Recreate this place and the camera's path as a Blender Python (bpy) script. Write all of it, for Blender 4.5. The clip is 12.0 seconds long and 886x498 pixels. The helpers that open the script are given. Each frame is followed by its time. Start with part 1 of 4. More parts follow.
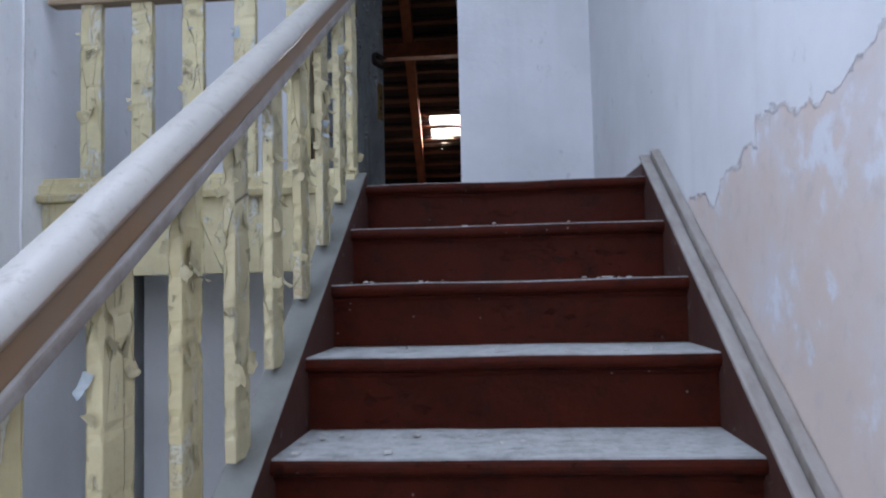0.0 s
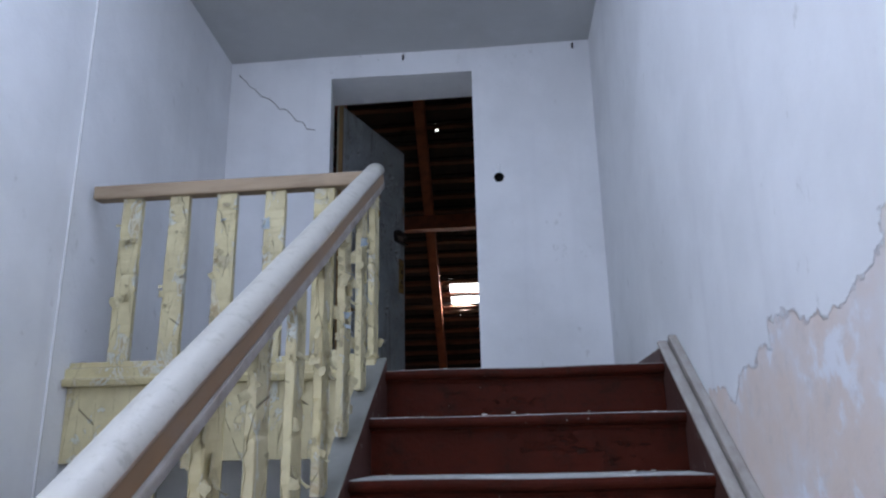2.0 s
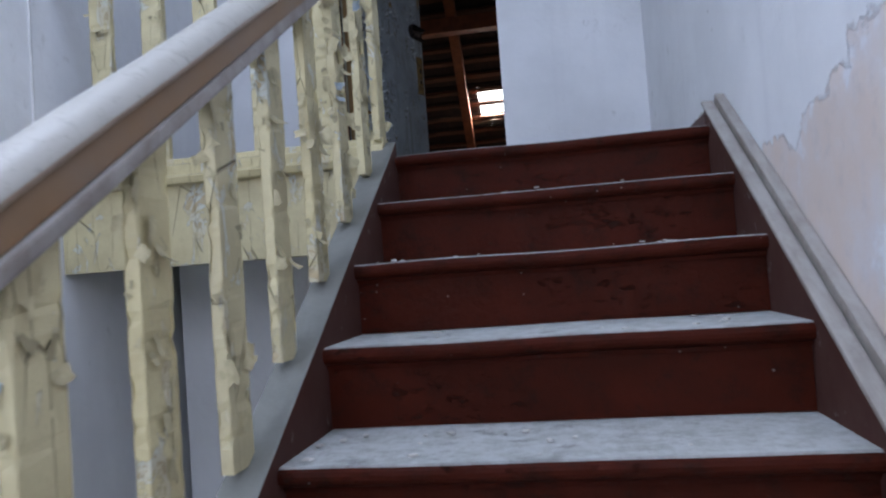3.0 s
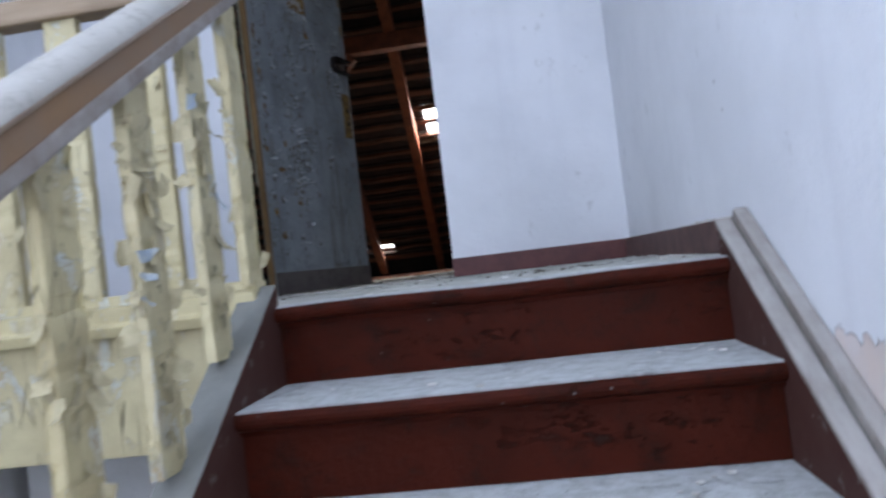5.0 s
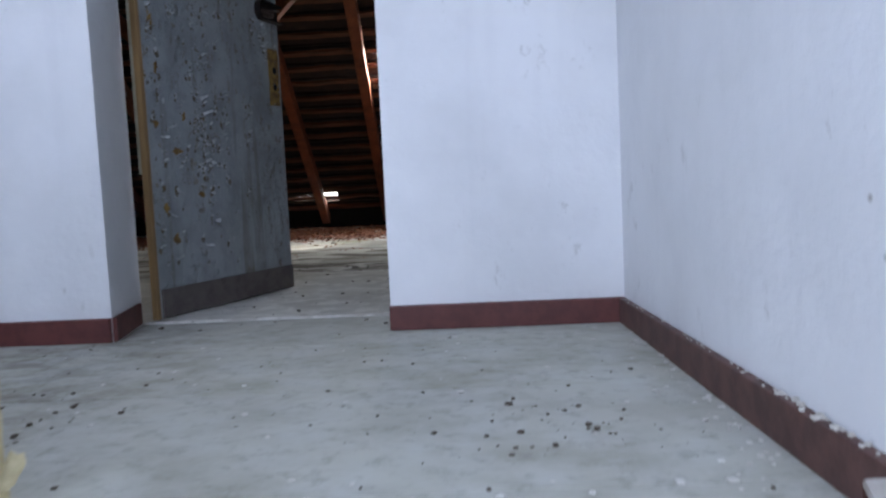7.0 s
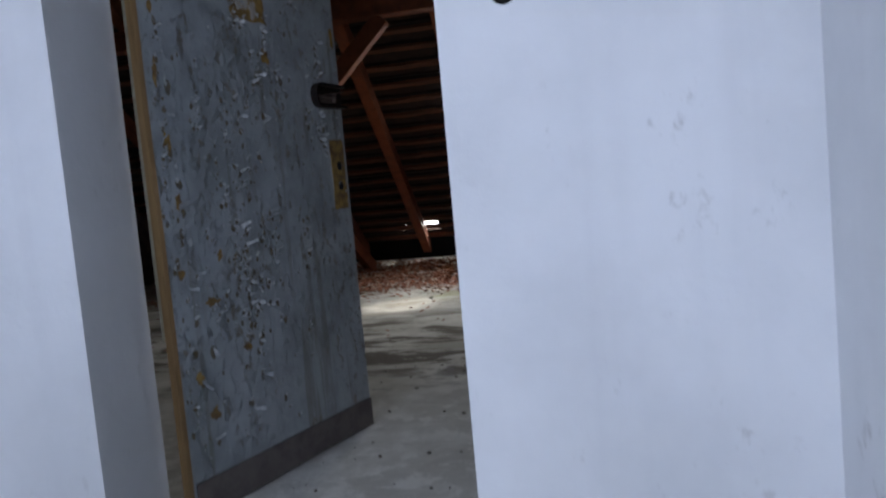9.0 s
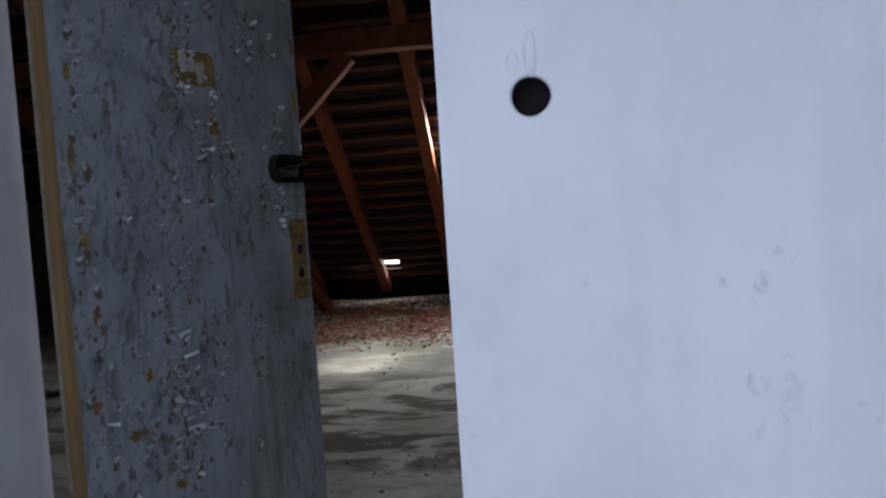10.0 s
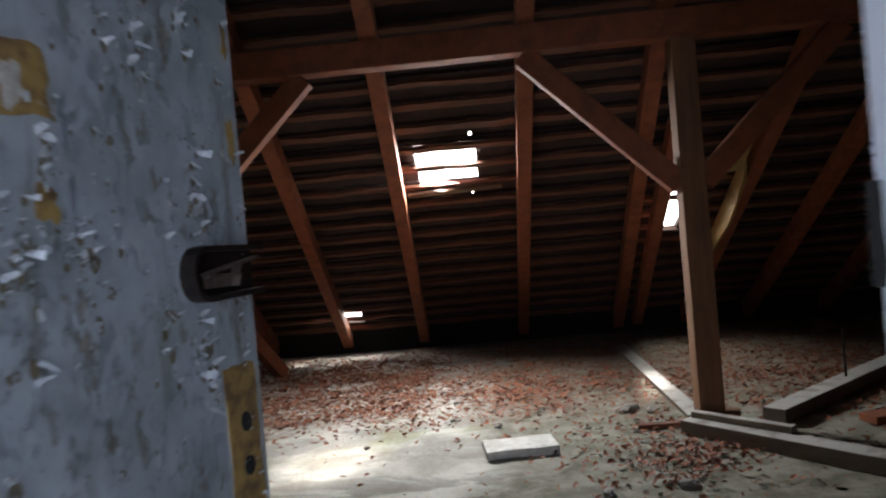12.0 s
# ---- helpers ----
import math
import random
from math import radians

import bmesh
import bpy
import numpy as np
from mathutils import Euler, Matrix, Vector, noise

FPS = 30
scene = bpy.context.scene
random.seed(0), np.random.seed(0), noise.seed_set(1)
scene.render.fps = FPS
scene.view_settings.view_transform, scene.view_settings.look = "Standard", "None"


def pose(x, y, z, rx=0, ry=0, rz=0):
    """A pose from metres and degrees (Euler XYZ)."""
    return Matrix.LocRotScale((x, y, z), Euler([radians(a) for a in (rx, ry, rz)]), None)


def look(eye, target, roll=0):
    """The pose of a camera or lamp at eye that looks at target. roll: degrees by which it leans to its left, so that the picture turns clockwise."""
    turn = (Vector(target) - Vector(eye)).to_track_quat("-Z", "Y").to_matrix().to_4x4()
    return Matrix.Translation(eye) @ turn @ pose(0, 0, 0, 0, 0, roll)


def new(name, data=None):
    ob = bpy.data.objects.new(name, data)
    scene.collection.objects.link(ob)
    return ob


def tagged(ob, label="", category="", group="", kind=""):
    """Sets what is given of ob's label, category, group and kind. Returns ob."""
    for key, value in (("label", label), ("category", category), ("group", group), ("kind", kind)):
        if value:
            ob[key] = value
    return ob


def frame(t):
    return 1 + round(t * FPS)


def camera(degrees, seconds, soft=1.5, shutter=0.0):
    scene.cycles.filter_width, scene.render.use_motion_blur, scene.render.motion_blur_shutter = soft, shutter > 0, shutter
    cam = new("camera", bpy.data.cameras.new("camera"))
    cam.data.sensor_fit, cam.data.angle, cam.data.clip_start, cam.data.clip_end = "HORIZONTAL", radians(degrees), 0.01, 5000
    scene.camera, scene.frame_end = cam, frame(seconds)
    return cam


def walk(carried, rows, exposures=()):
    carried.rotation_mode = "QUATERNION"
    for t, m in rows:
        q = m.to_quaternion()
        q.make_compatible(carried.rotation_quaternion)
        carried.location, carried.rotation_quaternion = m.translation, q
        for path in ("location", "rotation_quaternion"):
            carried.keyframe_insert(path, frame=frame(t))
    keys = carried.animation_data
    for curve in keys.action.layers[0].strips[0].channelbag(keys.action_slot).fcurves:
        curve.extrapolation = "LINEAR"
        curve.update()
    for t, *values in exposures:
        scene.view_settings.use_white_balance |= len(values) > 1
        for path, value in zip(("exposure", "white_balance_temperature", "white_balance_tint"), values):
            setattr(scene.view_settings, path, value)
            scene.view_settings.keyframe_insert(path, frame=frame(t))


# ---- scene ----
cam = camera(62.6, 12.0, soft=2.2, shutter=0.4)
PATH = [
    (0, (0.492, -2.578, -0.385), (0.327, -0.588, -0.272), -1.3),
    (0.5, (0.497, -2.592, -0.371), (0.325, -0.606, -0.203), -1.8),
    (1, (0.495, -2.603, -0.34), (0.311, -0.631, -0.062), -1.6),
    (1.5, (0.498, -2.618, -0.31), (0.309, -0.676, 0.131), -1.5),
    (2, (0.502, -2.63, -0.304), (0.299, -0.717, 0.243), -1.1),
    (2.5, (0.528, -2.564, -0.368), (0.239, -0.604, -0.09), -2.6),
    (3, (0.533, -2.324, -0.408), (0.201, -0.353, -0.332), -4.1),
    (4.8, (0.595, -1.642, -0.036), (0.272, 0.33, 0.046), -6.4),
    (5, (0.574, -1.582, 0.039), (0.352, 0.405, 0.094), -6.7),
    (5.5, (0.608, -1.404, 0.087), (0.565, 0.595, 0.064), -4.0),
    (6, (0.601, -1.19, 0.241), (0.31, 0.788, 0.162), -4.4),
    (6.5, (0.515, -0.986, 0.347), (0.325, 1.0, 0.215), -3.5),
    (7, (0.556, -0.795, 0.421), (0.458, 1.197, 0.274), -2.7),
    (7.2, (0.582, -0.699, 0.481), (0.366, 1.283, 0.325), -3.8),
    (8.8, (0.535, -0.08, 0.832), (0.189, 1.883, 0.666), -4.3),
    (9, (0.545, -0.023, 0.907), (0.152, 1.932, 0.757), -5.2),
    (9.5, (0.441, 0.183, 1.03), (0.025, 2.137, 0.927), -5.1),
    (10, (0.416, 0.363, 1.142), (0.146, 2.342, 1.043), -3.8),
    (10.5, (0.394, 0.592, 1.277), (0.012, 2.548, 1.1), -4.8),
    (11, (0.245, 0.806, 1.341), (-0.058, 2.782, 1.395), -5.4),
    (11.5, (0.1, 1.084, 1.335), (-0.103, 3.074, 1.319), -5.8),
    (12, (0.066, 1.46, 1.342), (-0.062, 3.456, 1.312), -5.0),
]
walk(cam, [(t, look(eye, target, roll)) for t, eye, target, roll in PATH],
     exposures=[(0, 0.02), (1.0, -0.05), (2.2, -0.1), (3.2, 0.08), (4.8, 0.42), (6.5, 0.6), (9.0, 0.33), (10.5, 0.18), (11.2, 0.42), (11.5, 0.75), (11.8, 1.05), (12, 1.3)])

# ---- world and light ----
world = bpy.data.worlds.new("sky")
scene.world = world
world.use_nodes = True
wn = world.node_tree
sky = wn.nodes.new("ShaderNodeTexSky")
sky.sky_type, sky.sun_disc = "NISHITA", False
sky.sun_elevation, sky.sun_rotation = radians(45.7), radians(24.6)
wn.nodes["Background"].inputs["Strength"].default_value = 0.15
wn.links.new(sky.outputs["Color"], wn.nodes["Background"].inputs["Color"])

SUN_WAY = (-0.8, -1.75, -1.97)
sun = new("sun", bpy.data.lights.new("sun", "SUN"))
sun.data.energy, sun.data.angle, sun.data.color = 5.0, radians(8), (1.0, 0.95, 0.88)
sun.matrix_world = look((4, 16, 14), (4 + SUN_WAY[0], 16 + SUN_WAY[1], 14 + SUN_WAY[2]))


def sky_lamp(name, eye, target, w, h, power, colour):
    lamp = new(name, bpy.data.lights.new(name, "AREA"))
    lamp.data.shape, lamp.data.size, lamp.data.size_y = "RECTANGLE", w, h
    lamp.data.energy, lamp.data.color = power, colour
    lamp.matrix_world = look(eye, target)
    return lamp


# daylight: unseen skylight and windows added to light the stairwell; gaps of the roof
sky_lamp("unseen_skylight", (-0.25, -1.5, 2.24), (-0.10, -1.05, 0.6), 1.4, 1.8, 34, (0.645, 0.75, 1.0))
sky_lamp("added_east_light", (1.03, -3.4, 0.9), (-0.9, -1.6, 0.9), 1.0, 1.4, 26, (0.665, 0.75, 1.0))
sky_lamp("added_west_light", (-1.20, -3.4, 0.75), (1.0, -2.2, 0.7), 1.0, 1.5, 36, (0.655, 0.75, 1.0))
sky_lamp("roof_gap_light", (-0.26, 7.74, 1.98), (-1.1, 5.6, 0.0), 0.56, 0.50, 68, (0.96, 0.98, 1.0))
sky_lamp("dormer_light", (1.82, 8.66, 1.62), (2.3, 7.9, 0.4), 0.24, 0.5, 8, (1.0, 0.96, 0.9))
sky_lamp("eave_gap_light", (-1.85, 10.24, 0.53), (-1.8, 9.2, 0.0), 0.6, 0.2, 8, (1.0, 0.97, 0.92))


def backdrop():
    """The bright overcast distance beyond the roof."""
    mat = bpy.data.materials.new("overcast_distance")
    mat.use_nodes = True
    nt = mat.node_tree
    nt.nodes.clear()
    e, o = nt.nodes.new("ShaderNodeEmission"), nt.nodes.new("ShaderNodeOutputMaterial")
    e.inputs["Color"].default_value, e.inputs["Strength"].default_value = (0.96, 0.98, 1.0, 1), 5.0
    nt.links.new(e.outputs[0], o.inputs[0])
    me = bpy.data.meshes.new("backdrop")
    me.from_pydata([(-120, 80, -10), (120, 80, -10), (120, 80, 70), (-120, 80, 70)], [], [(0, 1, 2, 3)])
    me.materials.append(mat)
    tagged(new("backdrop", me), "plain bright overcast sky far beyond the roof", "sky", kind="structure")


backdrop()


# ---- materials ----
class Mat:
    """A node material with short ways to add nodes."""

    def __init__(self, name, rough=0.8, metal=0.0):
        self.m = bpy.data.materials.new(name)
        self.m.use_nodes = True
        self.t = self.m.node_tree
        self.b = self.t.nodes["Principled BSDF"]
        self.b.inputs["Roughness"].default_value, self.b.inputs["Metallic"].default_value = rough, metal
        self.geo = self.t.nodes.new("ShaderNodeNewGeometry")
        self.pos = self.geo.outputs["Position"]

    def link(self, a, b):
        self.t.links.new(a, b)

    def scaled(self, s, src=None):
        n = self.t.nodes.new("ShaderNodeMapping")
        n.inputs["Scale"].default_value = s if isinstance(s, tuple) else (s, s, s)
        self.link(src or self.pos, n.inputs["Vector"])
        return n.outputs["Vector"]

    def noise(self, scale, detail=5.0, rough=0.6, vec=None, warp=0.0):
        n = self.t.nodes.new("ShaderNodeTexNoise")
        n.inputs["Scale"].default_value, n.inputs["Detail"].default_value = scale, detail
        n.inputs["Roughness"].default_value, n.inputs["Distortion"].default_value = rough, warp
        self.link(vec or self.pos, n.inputs["Vector"])
        return n.outputs["Fac"]

    def cells(self, scale, vec=None, feature="F1"):
        n = self.t.nodes.new("ShaderNodeTexVoronoi")
        n.feature = feature
        n.inputs["Scale"].default_value = scale
        self.link(vec or self.pos, n.inputs["Vector"])
        return n.outputs["Distance"]

    def ramp(self, fac, lo, hi, a=0.0, b=1.0):
        n = self.t.nodes.new("ShaderNodeMapRange")
        n.interpolation_type = "SMOOTHSTEP"
        for k, v in zip(("From Min", "From Max", "To Min", "To Max"), (lo, hi, a, b)):
            n.inputs[k].default_value = v
        self.link(fac, n.inputs["Value"])
        return n.outputs["Result"]

    def math(self, op, a, b):
        n = self.t.nodes.new("ShaderNodeMath")
        n.operation = op
        for i, v in enumerate((a, b)):
            if isinstance(v, (int, float)):
                n.inputs[i].default_value = v
            else:
                self.link(v, n.inputs[i])
        return n.outputs[0]

    def mix(self, fac, a, b):
        n = self.t.nodes.new("ShaderNodeMix")
        n.data_type = "RGBA"
        for key, v in ((0, fac), (6, a), (7, b)):
            if isinstance(v, (int, float)):
                n.inputs[key].default_value = v
            elif isinstance(v, tuple):
                n.inputs[key].default_value = (*v, 1)
            else:
                self.link(v, n.inputs[key])
        return n.outputs[2]

    def axis(self, i, src=None):
        n = self.t.nodes.new("ShaderNodeSeparateXYZ")
        self.link(src or self.pos, n.inputs[0])
        return n.outputs[i]

    def random(self):
        return self.t.nodes.new("ShaderNodeObjectInfo").outputs["Random"]

    def island(self):
        return self.geo.outputs["Random Per Island"]

    def up(self, lo=0.5, hi=0.9):
        return self.ramp(self.axis(2, self.geo.outputs["Normal"]), lo, hi)

    def colour(self, c):
        if isinstance(c, tuple):
            self.b.inputs["Base Color"].default_value = (*c, 1)
        else:
            self.link(c, self.b.inputs["Base Color"])
        return self

    def rough(self, r):
        self.link(r, self.b.inputs["Roughness"])
        return self

    def bump(self, h, strength=0.3, depth=0.01):
        n = self.t.nodes.new("ShaderNodeBump")
        n.inputs["Strength"].default_value, n.inputs["Distance"].default_value = strength, depth
        self.link(h, n.inputs["Height"])
        self.link(n.outputs["Normal"], self.b.inputs["Normal"])
        return self


def make_plaster(name, tint=(0.81, 0.82, 0.84), peeled=False):
    k = Mat(name, 0.75)
    streak = k.noise(1.0, 4, 0.55, k.scaled((7, 7, 0.5)))
    blot = k.noise(1.7, 5, 0.6)
    fine = k.noise(38, 4, 0.6)
    c = k.mix(k.ramp(blot, 0.35, 0.7), tint, tuple(v * 0.89 for v in tint))
    c = k.mix(k.math("MULTIPLY", k.ramp(streak, 0.52, 0.75), 0.18), c, (0.62, 0.62, 0.65))
    specks = k.ramp(k.cells(5.5), 0.0, 0.05, 1.0, 0.0)
    specks = k.math("MULTIPLY", specks, k.ramp(k.noise(2.3), 0.5, 0.6))
    c = k.mix(k.math("MULTIPLY", specks, 0.75), c, (0.22, 0.20, 0.18))
    smudge = k.math("MULTIPLY", k.ramp(k.noise(11, 6, 0.72, k.scaled((1.3, 1.3, 0.8))), 0.60, 0.72), k.ramp(k.noise(2.1, 3), 0.46, 0.6))
    c = k.mix(k.math("MULTIPLY", smudge, 0.5), c, (0.42, 0.41, 0.40))
    scuff = k.ramp(k.noise(1.0, 6, 0.7, k.scaled((70, 70, 14)), 0.8), 0.70, 0.76)
    c = k.mix(k.math("MULTIPLY", scuff, 0.5), c, (0.45, 0.43, 0.41))
    height = k.math("ADD", k.math("MULTIPLY", fine, 0.35), k.math("MULTIPLY", k.noise(6, 3), 0.9))
    if peeled:
        # old pinkish wash bared where the whitewash has come away beside the stairs
        y, z = k.axis(1), k.axis(2)
        ragged = k.math("MULTIPLY", k.math("SUBTRACT", k.noise(3.6, 9, 0.68), 0.5), 0.34)
        edge = k.math("ADD", k.math("SUBTRACT", k.math("MULTIPLY", y, -0.134), z), ragged)
        gone = k.ramp(edge, 0.211, 0.223)
        wash = k.mix(k.ramp(k.noise(2.6, 7, 0.62), 0.38, 0.66), (0.70, 0.585, 0.515), (0.70, 0.68, 0.70))
        wash = k.mix(k.ramp(k.noise(5.2, 6, 0.6), 0.56, 0.64), wash, (0.76, 0.765, 0.80))
        wash = k.mix(k.math("MULTIPLY", k.ramp(k.noise(17, 6, 0.7), 0.52, 0.7), 0.45), wash, (0.56, 0.51, 0.49))
        c = k.mix(k.math("MULTIPLY", gone, 0.95), c, wash)
        height = k.math("ADD", height, k.math("MULTIPLY", gone, -0.8))
    return k.colour(c).bump(height, 0.8, 0.007).m


def make_cream(name):
    """Thick cream paint, crazed, scaling off in plates down to an older pale coat and bare wood."""
    k = Mat(name, 0.55)
    n = k.noise(9, 6, 0.65)
    lift = k.noise(11, 7, 0.7, k.scaled((1, 1, 0.5)), 0.7)
    old, bare = k.ramp(lift, 0.560, 0.568), k.ramp(lift, 0.612, 0.622)
    c = k.mix(k.ramp(n, 0.35, 0.7), (0.56, 0.49, 0.275), (0.44, 0.37, 0.20))
    c = k.mix(k.math("MULTIPLY", k.random(), 0.35), c, (0.58, 0.53, 0.36))
    c = k.mix(k.math("MULTIPLY", k.ramp(k.noise(30, 6, 0.7), 0.5, 0.75), 0.4), c, (0.42, 0.36, 0.21))
    c = k.mix(old, c, k.mix(k.ramp(k.noise(7, 4), 0.4, 0.6), (0.56, 0.50, 0.33), (0.55, 0.57, 0.50)))
    c = k.mix(bare, c, k.mix(k.noise(30, 3), (0.34, 0.25, 0.12), (0.52, 0.44, 0.28)))
    rim = k.math("MULTIPLY", k.ramp(lift, 0.548, 0.560), k.ramp(lift, 0.566, 0.574, 1.0, 0.0))
    crack = k.ramp(k.cells(13, k.scaled((1, 1, 0.16)), "DISTANCE_TO_EDGE"), 0.0, 0.011, 1.0, 0.0)
    crack = k.math("MULTIPLY", crack, k.ramp(k.noise(5), 0.45, 0.52))
    c = k.mix(k.math("MULTIPLY", k.math("MAXIMUM", crack, k.math("MULTIPLY", rim, 0.35)), 0.62), c, (0.13, 0.10, 0.055))
    return k.colour(c).bump(k.math("SUBTRACT", k.math("MULTIPLY", k.noise(24, 5), 0.5), k.math("ADD", k.math("ADD", old, bare), crack)), 0.9, 0.005).m


def make_red_step(name):
    """Oxblood paint, worn, with pale dust lying on what faces up."""
    k = Mat(name, 0.5)
    k.b.inputs["Specular IOR Level"].default_value = 0.05
    c = k.mix(k.noise(7, 6, 0.65), (0.080, 0.0140, 0.0074), (0.026, 0.0072, 0.0043))
    c = k.mix(k.math("MULTIPLY", k.ramp(k.noise(15, 7, 0.75), 0.48, 0.68), 0.65), c, (0.017, 0.0085, 0.006))
    chips = k.math("MULTIPLY", k.ramp(k.noise(26, 8, 0.75, k.scaled((0.6, 1, 1.4))), 0.55, 0.66), k.ramp(k.noise(3.1, 4), 0.44, 0.60))
    c = k.mix(k.math("MULTIPLY", chips, 0.8), c, (0.024, 0.016, 0.013))
    specks = k.math("MULTIPLY", k.ramp(k.cells(26), 0.02, 0.09, 1.0, 0.0), k.ramp(k.noise(4), 0.52, 0.6))
    c = k.mix(k.math("MULTIPLY", specks, 0.5), c, (0.5, 0.48, 0.46))
    dust = k.mix(k.ramp(k.noise(27, 8, 0.75), 0.35, 0.7), (0.54, 0.56, 0.55), (0.37, 0.375, 0.35))
    debris = k.ramp(k.cells(30), 0.03, 0.10, 1.0, 0.0)
    dust = k.mix(k.math("MULTIPLY", debris, k.ramp(k.noise(6), 0.5, 0.58)), dust, (0.12, 0.10, 0.08))
    lying = k.math("MULTIPLY", k.up(0.80, 0.99), k.ramp(k.noise(11, 8, 0.74), 0.30, 0.46, 0.55, 1.0))
    k.colour(k.mix(lying, c, dust)).rough(k.ramp(lying, 0.0, 1.0, 0.42, 0.95))
    return k.bump(k.math("ADD", k.noise(40, 5), k.math("MULTIPLY", chips, -1.0)), 0.8, 0.004).m


def make_string(name):
    k = Mat(name, 0.7)
    k.b.inputs["Specular IOR Level"].default_value = 0.12
    c = k.mix(k.noise(10, 6, 0.65), (0.055, 0.015, 0.011), (0.085, 0.046, 0.038))
    dust = k.mix(k.noise(16, 6, 0.7), (0.25, 0.255, 0.235), (0.15, 0.15, 0.135))
    worn = k.ramp(k.noise(21, 6, 0.7), 0.62, 0.66)
    lying = k.math("MAXIMUM", k.up(0.3, 0.7), k.math("MULTIPLY", worn, 0.5))
    return k.colour(k.mix(lying, c, dust)).bump(k.noise(33, 5), 0.35, 0.003).m


def make_rail(name):
    k = Mat(name, 0.38)
    worn = k.ramp(k.axis(2, k.geo.outputs["Normal"]), -0.28, 0.1)
    c = k.mix(k.noise(12, 5), (0.52, 0.50, 0.45), (0.40, 0.385, 0.345))
    c = k.mix(k.math("MULTIPLY", k.ramp(k.noise(28, 7, 0.75), 0.50, 0.68), 0.55), c, (0.26, 0.235, 0.195))
    wood = k.mix(k.noise(22, 5, 0.6, k.scaled((4, 1, 1))), (0.30, 0.16, 0.07), (0.46, 0.40, 0.33))
    spots = k.ramp(k.cells(19), 0.03, 0.075, 1.0, 0.0)
    c = k.mix(k.math("MULTIPLY", spots, k.ramp(k.noise(3), 0.5, 0.55)), c, (0.9, 0.9, 0.9))
    edge = k.math("ADD", k.math("MULTIPLY", k.math("SUBTRACT", k.noise(16, 6), 0.5), 0.7), worn)
    return k.colour(k.mix(k.ramp(edge, 0.4, 0.55), wood, c)).bump(k.noise(25, 5), 0.25, 0.003).m


def make_wood(name, a, b, grain=(22, 22, 1.6), rough=0.75, dust=0.0, bump=0.5):
    k = Mat(name, rough)
    g = k.noise(1.0, 6, 0.65, k.scaled(grain), 0.3)
    c = k.mix(k.ramp(g, 0.3, 0.72), a, b)
    c = k.mix(k.math("MULTIPLY", k.random(), 0.45), c, tuple(v * 0.6 for v in a))
    c = k.mix(k.ramp(k.noise(2.5, 5), 0.5, 0.75, 0.0, 0.5), c, tuple(v * 0.55 for v in b))
    if dust:
        pale = k.mix(k.noise(12, 6, 0.7), (0.52, 0.51, 0.48), (0.36, 0.35, 0.32))
        c = k.mix(k.math("MULTIPLY", k.up(0.6, 0.95), k.ramp(k.noise(7, 6), 0.3, 0.5, 0.3 * dust, dust)), c, pale)
    return k.colour(c).bump(g, bump, 0.004).m


def make_landing(name):
    k = Mat(name, 0.9)
    base = k.mix(k.ramp(k.noise(3.0, 6, 0.65, k.scaled((1, 1.5, 1))), 0.35, 0.68), (0.47, 0.47, 0.405), (0.34, 0.33, 0.265))
    base = k.mix(k.math("MULTIPLY", k.ramp(k.noise(1.3, 5), 0.5, 0.7), 0.5), base, (0.30, 0.27, 0.21))
    dirt = k.math("MULTIPLY", k.ramp(k.math("ADD", k.axis(0), k.math("MULTIPLY", k.noise(2.2, 5), 0.9)), -0.25, 0.45, 1.0, 0.0), k.ramp(k.noise(8, 7, 0.7), 0.40, 0.60))
    base = k.mix(k.math("MULTIPLY", dirt, 0.75), base, (0.17, 0.145, 0.105))
    base = k.mix(k.math("MULTIPLY", k.random(), 0.2), base, (0.56, 0.57, 0.56))
    base = k.mix(k.math("MULTIPLY", k.ramp(k.noise(6.5, 7, 0.7), 0.42, 0.66), 0.55), base, (0.52, 0.53, 0.50))
    base = k.mix(k.math("MULTIPLY", k.ramp(k.noise(19, 6, 0.72), 0.50, 0.68), 0.5), base, (0.25, 0.235, 0.19))
    crumbs = k.math("MULTIPLY", k.ramp(k.cells(17), 0.03, 0.10, 1.0, 0.0), k.ramp(k.noise(2.6, 3), 0.52, 0.62))
    base = k.mix(crumbs, base, (0.09, 0.075, 0.06))
    white = k.math("MULTIPLY", k.ramp(k.cells(11), 0.03, 0.08, 1.0, 0.0), k.ramp(k.noise(3.6, 3), 0.55, 0.62))
    base = k.mix(white, base, (0.75, 0.76, 0.76))
    return k.colour(base).bump(k.noise(26, 6, 0.7), 0.5, 0.004).m


